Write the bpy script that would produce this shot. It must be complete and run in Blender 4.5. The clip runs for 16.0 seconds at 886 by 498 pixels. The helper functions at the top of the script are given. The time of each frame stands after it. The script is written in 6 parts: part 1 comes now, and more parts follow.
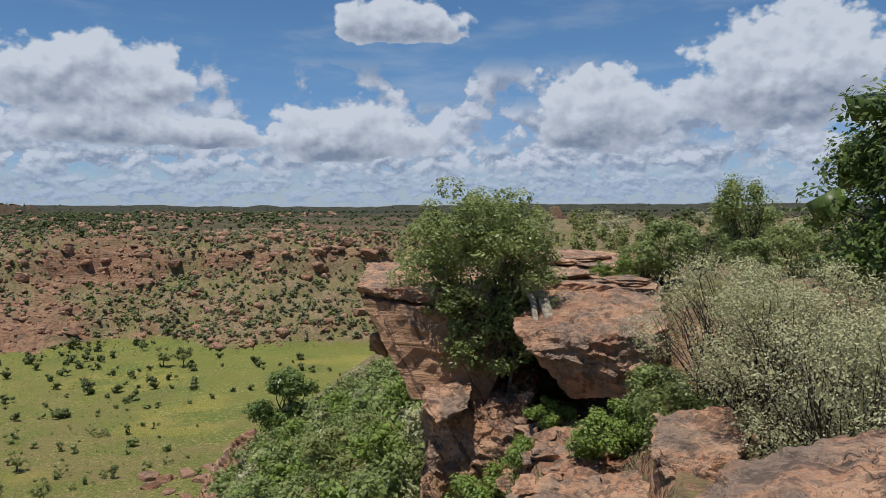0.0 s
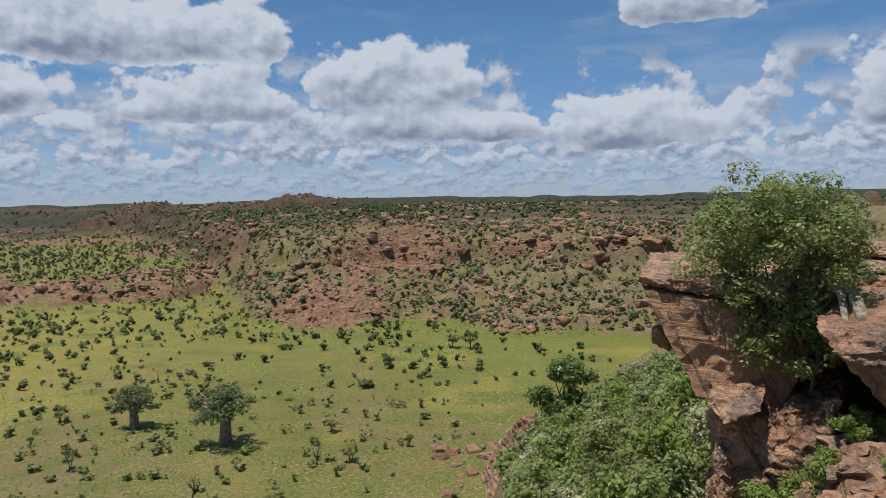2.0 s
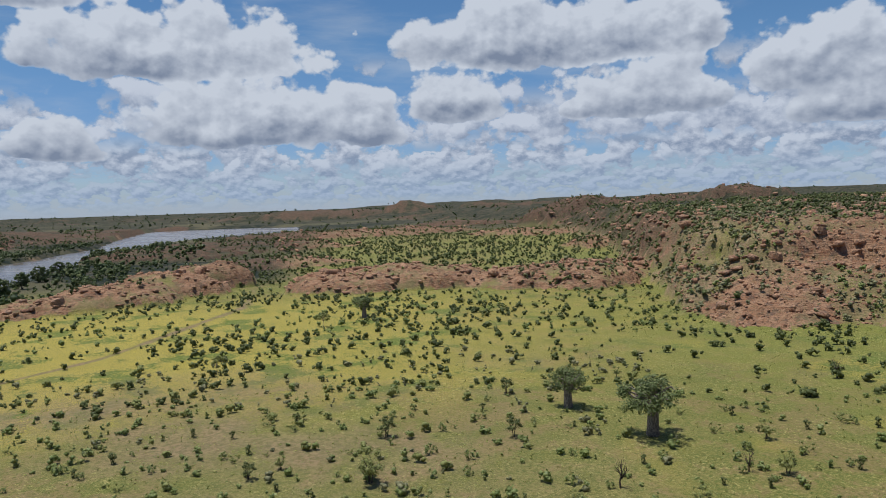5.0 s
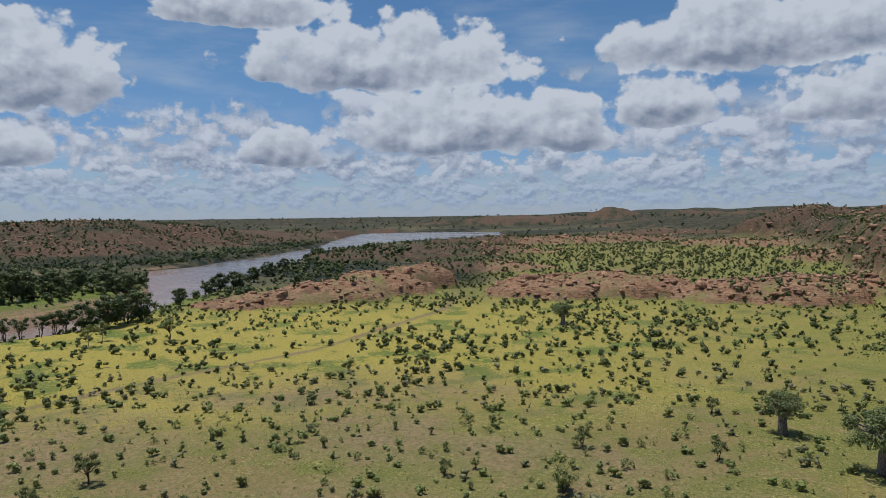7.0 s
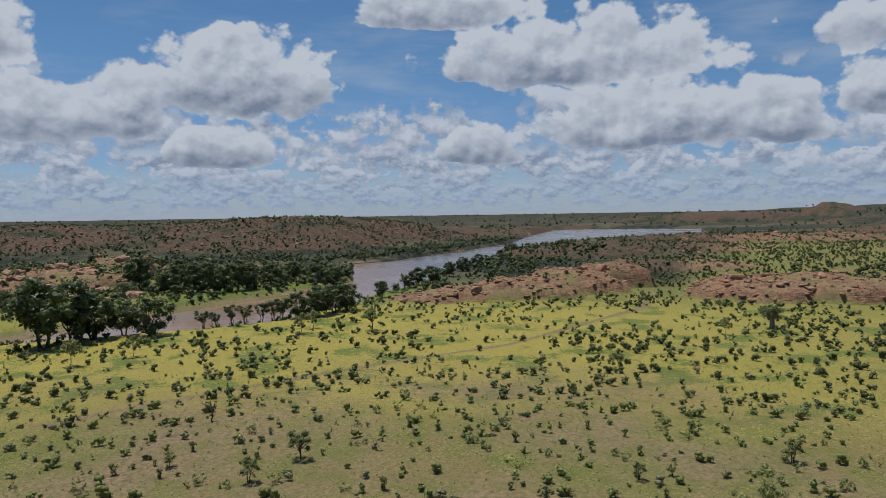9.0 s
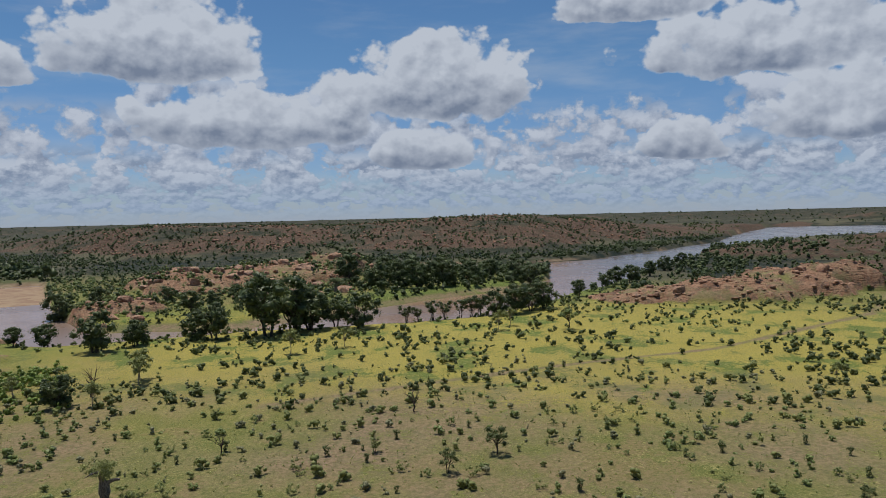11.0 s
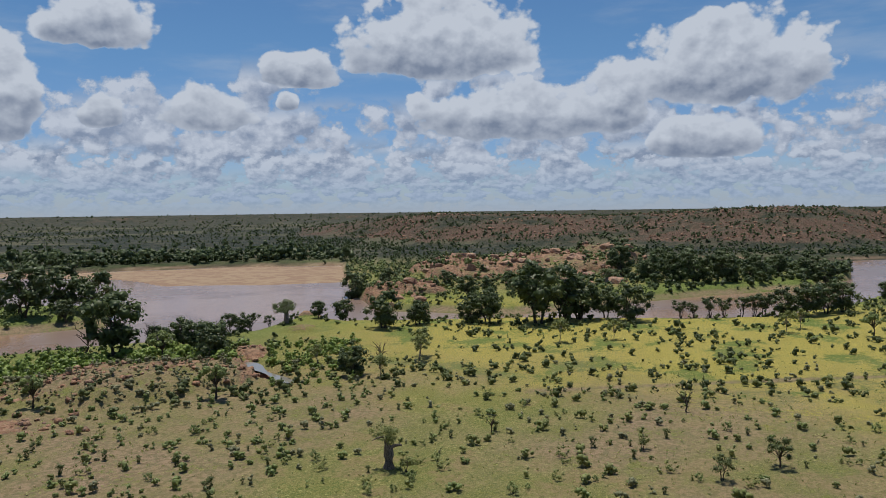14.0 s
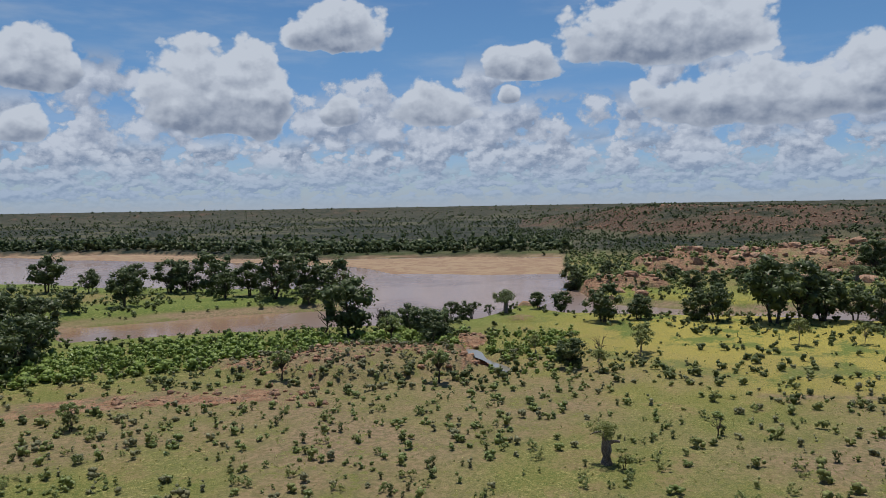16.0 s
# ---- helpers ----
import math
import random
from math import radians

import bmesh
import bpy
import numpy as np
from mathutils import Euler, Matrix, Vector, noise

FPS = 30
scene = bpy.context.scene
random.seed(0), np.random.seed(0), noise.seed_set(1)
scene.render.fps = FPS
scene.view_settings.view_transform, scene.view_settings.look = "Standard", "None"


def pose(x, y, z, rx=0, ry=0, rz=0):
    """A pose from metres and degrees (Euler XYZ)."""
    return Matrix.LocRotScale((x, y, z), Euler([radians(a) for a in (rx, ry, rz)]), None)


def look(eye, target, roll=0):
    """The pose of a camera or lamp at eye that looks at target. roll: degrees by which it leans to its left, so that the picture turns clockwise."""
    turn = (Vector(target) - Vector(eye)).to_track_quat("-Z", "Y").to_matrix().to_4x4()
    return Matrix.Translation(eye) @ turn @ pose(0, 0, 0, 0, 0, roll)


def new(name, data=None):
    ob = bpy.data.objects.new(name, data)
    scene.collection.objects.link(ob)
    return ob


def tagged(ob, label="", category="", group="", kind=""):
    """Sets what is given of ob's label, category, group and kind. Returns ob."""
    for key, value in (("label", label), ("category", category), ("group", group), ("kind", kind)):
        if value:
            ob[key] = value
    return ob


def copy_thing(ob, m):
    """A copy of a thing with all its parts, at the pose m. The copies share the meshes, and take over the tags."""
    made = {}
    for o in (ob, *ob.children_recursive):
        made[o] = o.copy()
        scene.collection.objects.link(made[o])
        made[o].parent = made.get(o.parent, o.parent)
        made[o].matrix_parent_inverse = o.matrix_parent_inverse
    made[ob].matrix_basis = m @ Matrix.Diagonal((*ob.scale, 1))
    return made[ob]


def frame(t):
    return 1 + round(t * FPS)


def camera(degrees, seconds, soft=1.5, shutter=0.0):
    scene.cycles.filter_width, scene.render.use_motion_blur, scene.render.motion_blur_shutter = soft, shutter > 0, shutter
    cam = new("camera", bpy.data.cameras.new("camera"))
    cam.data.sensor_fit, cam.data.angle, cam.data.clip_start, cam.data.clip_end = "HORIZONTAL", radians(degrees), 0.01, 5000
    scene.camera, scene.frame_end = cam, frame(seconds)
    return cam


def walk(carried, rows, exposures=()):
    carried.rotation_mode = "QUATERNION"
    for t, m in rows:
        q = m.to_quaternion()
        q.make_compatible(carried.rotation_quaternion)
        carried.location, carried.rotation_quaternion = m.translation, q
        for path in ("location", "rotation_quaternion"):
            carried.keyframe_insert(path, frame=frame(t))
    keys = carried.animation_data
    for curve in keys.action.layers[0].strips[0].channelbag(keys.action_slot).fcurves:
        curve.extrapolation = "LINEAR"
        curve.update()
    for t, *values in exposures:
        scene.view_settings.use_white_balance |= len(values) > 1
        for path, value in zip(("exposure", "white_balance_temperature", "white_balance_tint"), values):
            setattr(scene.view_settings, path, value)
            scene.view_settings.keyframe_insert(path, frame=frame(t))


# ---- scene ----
# The eye stands at the origin of the plan, 45 m over the valley floor; azimuths count in degrees to the left of +y.
EYE = 45.0
cam = camera(61.0, 16.0, soft=0.75)
ROWS = [
    (0.0, 0.000, -2.866, -0.253),
    (0.5, 5.095, -2.850, 0.026),
    (1.0, 10.895, -3.090, -0.355),
    (1.5, 16.728, -3.264, -0.717),
    (2.0, 21.202, -3.481, -0.919),
    (2.5, 26.080, -3.527, -1.215),
    (3.0, 31.491, -3.557, -1.384),
    (3.5, 36.897, -3.620, -1.590),
    (4.0, 42.898, -3.597, -1.842),
    (4.5, 48.695, -3.414, -2.027),
    (5.0, 53.238, -3.340, -1.727),
    (5.2, 55.000, -3.290, -1.640),
    (7.3, 69.250, -2.520, -0.680),
    (7.5, 69.511, -2.505, -0.653),
    (8.0, 71.667, -2.374, -0.404),
    (8.5, 77.588, -2.384, -0.504),
    (9.0, 83.081, -2.646, -0.847),
    (9.2, 84.800, -2.740, -0.920),
    (11.3, 100.200, -2.410, -1.360),
    (11.5, 101.711, -2.358, -1.350),
    (12.0, 105.269, -2.182, -1.234),
    (12.5, 108.288, -2.175, -0.914),
    (13.0, 112.249, -2.376, -0.790),
    (13.5, 115.948, -2.653, -0.747),
    (14.0, 118.505, -2.908, -0.750),
    (14.5, 121.835, -3.019, -0.699),
    (15.0, 123.662, -3.249, -0.793),
    (15.5, 127.641, -3.396, -0.871),
    (16.0, 135.123, -3.311, -0.966),
]
walk(cam, [(t, pose(0, 0, EYE, 0, 0, yaw) @ pose(0, 0, 0, 90 + pitch) @ pose(0, 0, 0, 0, 0, roll)) for t, yaw, pitch, roll in ROWS],
     exposures=[(0.0, 0.0), (5.0, 0.0), (8.5, -0.20), (12.5, -0.18), (14.5, -0.10), (16.0, -0.10)])

# ---- light: midday sun nearly overhead, blue sky with fair-weather cumulus ----
SUN_AZ, SUN_EL = 140.0, 76.0
sun = new("sun", bpy.data.lights.new("sun", "SUN"))
sun.data.energy, sun.data.angle, sun.data.color = 4.35, radians(0.53), (1.0, 0.955, 0.875)
sun.matrix_world = look((-math.sin(radians(SUN_AZ)) * math.cos(radians(SUN_EL)) * 500, math.cos(radians(SUN_AZ)) * math.cos(radians(SUN_EL)) * 500,
                         math.sin(radians(SUN_EL)) * 500), (0, 0, 0))


class Nodes:
    """Short calls for node trees."""

    def __init__(self, tree):
        self.tree = tree

    def add(self, kind):
        return self.tree.nodes.new(kind)

    def put(self, socket, value):
        if isinstance(value, bpy.types.NodeSocket):
            self.tree.links.new(value, socket)
        elif isinstance(value, (tuple, list)) and len(value) == 3 and socket.type == "RGBA":
            socket.default_value = (*value, 1.0)
        else:
            socket.default_value = value

    def math(self, op, a, b=0.0, c=None):
        node = self.add("ShaderNodeMath")
        node.operation = op
        self.put(node.inputs[0], a)
        self.put(node.inputs[1], b)
        if c is not None:
            self.put(node.inputs[2], c)
        return node.outputs[0]

    def ramp(self, x, lo, hi, a=0.0, b=1.0, smooth=True):
        node = self.add("ShaderNodeMapRange")
        node.interpolation_type = "SMOOTHSTEP" if smooth else "LINEAR"
        for socket, value in zip(node.inputs, (x, lo, hi, a, b)):
            self.put(socket, value)
        return node.outputs[0]

    def mix(self, fac, a, b, mode="MIX"):
        node = self.add("ShaderNodeMix")
        node.data_type, node.blend_type = "RGBA", mode
        self.put(node.inputs[0], fac)
        self.put(node.inputs[6], a)
        self.put(node.inputs[7], b)
        return node.outputs[2]

    def blend(self, fac, a, b):
        node = self.add("ShaderNodeMix")
        node.data_type = "FLOAT"
        self.put(node.inputs[0], fac)
        self.put(node.inputs[2], a)
        self.put(node.inputs[3], b)
        return node.outputs[0]

    def noise(self, vector, scale, detail=4.0, rough=0.55, distort=0.0):
        node = self.add("ShaderNodeTexNoise")
        if vector is not None:
            self.put(node.inputs["Vector"], vector)
        for key, value in (("Scale", scale), ("Detail", detail), ("Roughness", rough), ("Distortion", distort)):
            self.put(node.inputs[key], value)
        return node.outputs[0]

    def grain(self, vector, scale, detail=4.0, rough=0.55, distort=0.0):
        """Noise spread over the whole range from 0 to 1."""
        return self.ramp(self.noise(vector, scale, detail, rough, distort), 0.30, 0.70, 0.0, 1.0, False)

    def vec(self, x, y, z=0.0):
        node = self.add("ShaderNodeCombineXYZ")
        for socket, value in zip(node.inputs, (x, y, z)):
            self.put(socket, value)
        return node.outputs[0]


# azimuth, base and half width of each large cumulus, and its height, in degrees of sky
CLOUDS_AHEAD = [
    [(24.9, 7.2, 7.6, 5.7), (3.2, 12.5, 6.4, 3.0), (8.0, 3.8, 6.1, 4.8), (-11.8, 4.7, 6.2, 6.1), (-24.8, 5.9, 7.5, 8.2), (23.9, 4.8, 6.8, 3.1)],
    [(36.8, 10.3, 5.9, 4.9), (38.0, 6.2, 7.3, 3.9), (24.1, 7.1, 7.5, 5.6), (58.5, 4.7, 3.1, 4.5), (6.5, 4.0, 6.8, 4.2), (42.7, 6.2, 1.7, 1.6)],
    [(17.4, 4.6, 4.6, 2.4), (72.5, 9.4, 12.0, 5.1), (67.1, 4.7, 9.8, 5.2), (52.0, 6.3, 4.9, 3.7), (42.9, 6.3, 1.8, 1.6), (45.1, 10.0, 13.3, 5.4)],
    [(37.3, 6.2, 6.3, 4.0), (79.9, 4.0, 3.6, 2.6)],
]
CLOUDS_RIVER = [
    [(69.6, 4.7, 1.8, 1.9), (98.2, 7.4, 8.0, 6.4), (83.1, 13.8, 8.8, 3.7), (69.6, 4.8, 1.9, 1.7), (105.3, 5.7, 2.6, 5.2), (101.1, 4.3, 2.2, 2.3)],
    [(79.8, 3.7, 4.7, 2.5), (118.1, 9.8, 8.4, 6.7), (129.2, 9.2, 3.5, 2.7), (112.3, 5.5, 9.4, 4.5), (130.0, 7.5, 1.2, 1.5), (98.8, 3.7, 4.4, 2.9)],
    [(149.0, 5.6, 3.0, 7.0), (142.7, 11.4, 4.6, 3.9), (135.7, 6.2, 4.4, 3.2), (142.6, 6.4, 1.8, 1.9), (152.1, 5.5, 5.9, 6.5), (163.1, 8.1, 3.3, 4.3)],
    [(164.1, 4.7, 1.9, 2.8), (142.6, 6.1, 1.8, 2.1), (-45, 6, 8, 6), (185, 7, 9, 6), (205, 9, 8, 5)],
]


def build_sky():
    world = bpy.data.worlds.new("sky")
    scene.world = world
    world.use_nodes = True
    tree = world.node_tree
    tree.nodes.clear()
    n = Nodes(tree)
    sky = n.add("ShaderNodeTexSky")
    sky.sky_type, sky.sun_disc = "NISHITA", False
    sky.sun_elevation, sky.sun_rotation = radians(SUN_EL), radians(-SUN_AZ)
    sky.altitude, sky.air_density, sky.dust_density, sky.ozone_density = 600, 1.0, 0.1, 4.0
    way = n.add("ShaderNodeTexCoord").outputs["Generated"]
    split = n.add("ShaderNodeSeparateXYZ")
    n.put(split.inputs[0], way)
    x, y, z = split.outputs
    el = n.math("MULTIPLY", n.math("ARCSINE", z), 180 / math.pi)
    # azimuth with its seam behind the hill
    turn = radians(70)
    xr = n.math("ADD", n.math("MULTIPLY", x, math.cos(turn)), n.math("MULTIPLY", y, math.sin(turn)))
    yr = n.math("SUBTRACT", n.math("MULTIPLY", y, math.cos(turn)), n.math("MULTIPLY", x, math.sin(turn)))
    az = n.math("ADD", n.math("MULTIPLY", n.math("ARCTAN2", n.math("MULTIPLY", xr, -1), yr), 180 / math.pi), 70.0)
    flat = n.vec(az, n.math("MULTIPLY", el, 1.25))
    above = n.vec(n.math("ADD", az, 0.35), n.math("MULTIPLY_ADD", el, 1.25, 0.75))

    def billow(place):
        """Cauliflower relief of cumulus, about -1 to 1."""
        soft = n.noise(place, 0.24, 7.0, 0.54)
        cell = n.add("ShaderNodeTexVoronoi")
        cell.feature = "SMOOTH_F1"
        n.put(cell.inputs["Vector"], place)
        for key, value in (("Scale", 0.42), ("Smoothness", 0.35), ("Detail", 3.0), ("Roughness", 0.52)):
            n.put(cell.inputs[key], value)
        return n.math("SUBTRACT", n.math("MULTIPLY", n.math("SUBTRACT", soft, 0.5), 3.2), n.math("MULTIPLY", n.math("SUBTRACT", cell.outputs["Distance"], 0.55), 1.1))

    fluff, fluff_above = billow(flat), billow(above)
    relit = n.math("SUBTRACT", fluff, fluff_above)
    body, weight, height = -9.0, 0.001, 0.0
    for row in CLOUDS_AHEAD + CLOUDS_RIVER:
        for az0, base, half, tall in row:
            u = n.math("DIVIDE", n.math("SUBTRACT", az, az0), half * 1.08)
            v = n.math("DIVIDE", n.math("SUBTRACT", el, base + 0.22 * tall), tall * 0.95)
            low = n.math("MULTIPLY", n.math("MINIMUM", v, 0.0), 2.9)
            down = n.math("ADD", n.math("MAXIMUM", v, 0.0), low)
            here = n.math("SUBTRACT", 1.0, n.math("SQRT", n.math("MULTIPLY_ADD", u, u, n.math("MULTIPLY", down, down))))
            body = n.math("SMOOTH_MAX", here, body, 0.12)
            share = n.math("MAXIMUM", n.math("ADD", here, 0.35), 0.0)
            share = n.math("MULTIPLY", share, share)
            weight = n.math("ADD", weight, share)
            height = n.math("MULTIPLY_ADD", share, v, height)
    rise = n.math("DIVIDE", height, weight)
    field = n.math("MULTIPLY_ADD", fluff, 0.29, n.math("ADD", body, 0.0))
    mask = n.ramp(field, 0.0, 0.13)
    lit = n.math("ADD", n.ramp(rise, -0.28, 0.42, 0.10, 0.86), n.math("MULTIPLY", relit, 0.55))
    lit = n.math("ADD", lit, n.ramp(field, 0.40, 0.05, 0.0, 0.30))
    cumulus = n.mix(n.ramp(lit, 0.0, 1.0, 0.0, 1.0, False), (0.196, 0.245, 0.345), (0.548, 0.602, 0.692))
    # banks of smaller clouds, lower and smaller towards the horizon
    small, small_mask = (0.40, 0.43, 0.47), 0.0
    for scale, lo, hi, seed, cut, shift, tallness in ((0.22, 4.5, 10.5, 3.0, 0.515, 0.9, 1.15), (0.31, 2.8, 7.8, 11.0, 0.455, 0.7, 1.25), (0.50, 1.4, 5.0, 19.0, 0.43, 0.45, 1.45), (0.78, 0.4, 2.6, 27.0, 0.42, 0.28, 1.8)):
        here = n.noise(n.vec(az, n.math("MULTIPLY", el, tallness), seed), scale, 6.0, 0.55)
        there = n.noise(n.vec(n.math("ADD", az, shift * 0.4), n.math("MULTIPLY_ADD", el, tallness, shift * 1.4), seed), scale, 6.0, 0.55)
        window = n.math("MINIMUM", n.ramp(el, lo - 0.8, lo + 0.7), n.ramp(el, hi + 1.2, hi - 1.2))
        bank = n.math("MULTIPLY", n.ramp(here, cut, cut + 0.07), window)
        shine = n.math("ADD", n.math("MULTIPLY", n.math("SUBTRACT", here, there), 5.4), 0.50)
        haze = n.ramp(el, 0.0, 5.0)
        tint = n.mix(n.ramp(shine, 0.0, 1.0, 0.0, 1.0, False), n.mix(haze, (0.225, 0.305, 0.450), (0.235, 0.290, 0.405)), n.mix(haze, (0.375, 0.465, 0.605), (0.55, 0.600, 0.695)))
        small = n.mix(bank, small, tint)
        small_mask = n.math("MAXIMUM", small_mask, n.math("MULTIPLY", bank, 0.93))
    # blue-white air just over the horizon
    air = n.ramp(el, 3.2, 0.0, 0.0, 0.75)
    small = n.mix(n.math("MULTIPLY", air, 0.7), small, (0.300, 0.400, 0.570))
    small_mask = n.math("MAXIMUM", small_mask, air)
    veil = n.math("MULTIPLY", n.ramp(n.noise(n.vec(n.math("MULTIPLY", az, 0.35), n.math("MULTIPLY", el, 1.6), 7.0), 0.22, 5.0, 0.6), 0.45, 0.8), 0.30)
    small = n.mix(n.math("MULTIPLY", n.ramp(small_mask, 0.3, 0.0), 1.0), small, (0.56, 0.60, 0.64))
    small_mask = n.math("MAXIMUM", small_mask, veil)
    clear = n.add("ShaderNodeBackground")
    n.put(clear.inputs[0], n.mix(1.0, sky.outputs[0], n.mix(n.ramp(el, 3.0, 13.0), (0.80, 0.95, 1.26), (0.79, 1.06, 1.24)), "MULTIPLY"))
    n.put(clear.inputs[1], 0.070)
    cloud = n.add("ShaderNodeBackground")
    n.put(cloud.inputs[0], n.mix(mask, small, cumulus))
    n.put(cloud.inputs[1], 1.0)
    both = n.add("ShaderNodeMixShader")
    n.put(both.inputs[0], n.math("MAXIMUM", mask, small_mask))
    tree.links.new(clear.outputs[0], both.inputs[1])
    tree.links.new(cloud.outputs[0], both.inputs[2])
    out = n.add("ShaderNodeOutputWorld")
    tree.links.new(both.outputs[0], out.inputs[0])
    world.cycles.sampling_method, world.cycles.sample_map_resolution = "MANUAL", 512


build_sky()

# ---- materials ----
def material(name):
    mat = bpy.data.materials.new(name)
    mat.use_nodes = True
    mat.node_tree.nodes.clear()
    n = Nodes(mat.node_tree)
    out = n.add("ShaderNodeOutputMaterial")
    return mat, n, out


def surface(n, out, colour, rough=0.85, bump=None, strength=0.5, reach=0.1, spec=0.3):
    shader = n.add("ShaderNodeBsdfPrincipled")
    n.put(shader.inputs["Base Color"], colour)
    n.put(shader.inputs["Roughness"], rough)
    n.put(shader.inputs["Specular IOR Level"], spec)
    if bump is not None:
        relief = n.add("ShaderNodeBump")
        n.put(relief.inputs["Strength"], strength)
        n.put(relief.inputs["Distance"], reach)
        n.put(relief.inputs["Height"], bump)
        n.put(shader.inputs["Normal"], relief.outputs[0])
    n.tree.links.new(shader.outputs[0], out.inputs[0])
    return shader


def rock_colour(n, place, scale=1.0, gain=1.0):
    """Red sandstone: layered reds, pale worn faces, dark varnish, and painted shade of crevices between blocks."""
    wide = n.grain(place, 0.09 * scale, 5.0, 0.6)
    fine = n.grain(place, 1.3 * scale, 6.0, 0.65)
    stretch = n.add("ShaderNodeMapping")
    n.put(stretch.inputs["Vector"], place)
    stretch.inputs["Scale"].default_value = (0.25, 0.25, 2.2)
    layer = n.grain(stretch.outputs[0], 0.8 * scale, 5.0, 0.6, 0.4)
    tone = n.mix(n.ramp(wide, 0.35, 0.65), (0.185, 0.086, 0.050), (0.255, 0.138, 0.082))
    tone = n.mix(n.ramp(layer, 0.42, 0.70), tone, (0.285, 0.172, 0.108))
    tone = n.mix(n.math("MULTIPLY", n.ramp(fine, 0.52, 0.75), 0.7), tone, (0.085, 0.056, 0.042))
    tone = n.mix(n.math("MULTIPLY", n.ramp(n.grain(place, 0.35 * scale, 5.0, 0.65), 0.56, 0.72), 0.75), tone, (0.105, 0.078, 0.064))
    tone = n.mix(n.math("MULTIPLY", n.ramp(n.grain(place, 5.0 * scale, 4.0, 0.7), 0.60, 0.78), 0.5), tone, (0.34, 0.25, 0.19))
    drift = n.add("ShaderNodeVectorMath")
    drift.operation = "MULTIPLY_ADD"
    wander = n.add("ShaderNodeTexNoise")
    n.put(wander.inputs["Vector"], place)
    n.put(wander.inputs["Scale"], 0.8 * scale)
    n.put(drift.inputs[0], wander.outputs["Color"])
    drift.inputs[1].default_value = (1.4 / scale, 1.4 / scale, 1.4 / scale)
    n.put(drift.inputs[2], place)
    block = n.add("ShaderNodeTexVoronoi")
    n.put(block.inputs["Vector"], drift.outputs[0])
    n.put(block.inputs["Scale"], 0.62 * scale)
    n.put(block.inputs["Detail"], 2.0)
    shade = n.add("ShaderNodeSeparateColor")
    n.put(shade.inputs[0], block.outputs["Color"])
    broken = n.ramp(n.grain(place, 0.12 * scale, 3.0, 0.6), 0.38, 0.58, 0.25, 1.0)
    # dark and pale cells: shaded crevices and lit blocks of broken rock, in colour only
    tone = n.mix(n.math("MULTIPLY", n.ramp(shade.outputs[0], 0.35, 0.0), broken), tone, (0.070, 0.045, 0.032))
    tone = n.mix(n.math("MULTIPLY", n.math("MULTIPLY", n.ramp(shade.outputs[1], 0.70, 1.0), broken), 0.75), tone, (0.335, 0.215, 0.140))
    tone = n.mix(1.0, tone, (gain * 1.04, gain, gain * 0.97), "MULTIPLY")
    relief = n.math("ADD", n.math("MULTIPLY", fine, 0.7), n.math("MULTIPLY", layer, 0.9))
    relief = n.math("SUBTRACT", relief, n.math("MULTIPLY", n.math("MULTIPLY", block.outputs["Distance"], broken), 0.6))
    return tone, relief


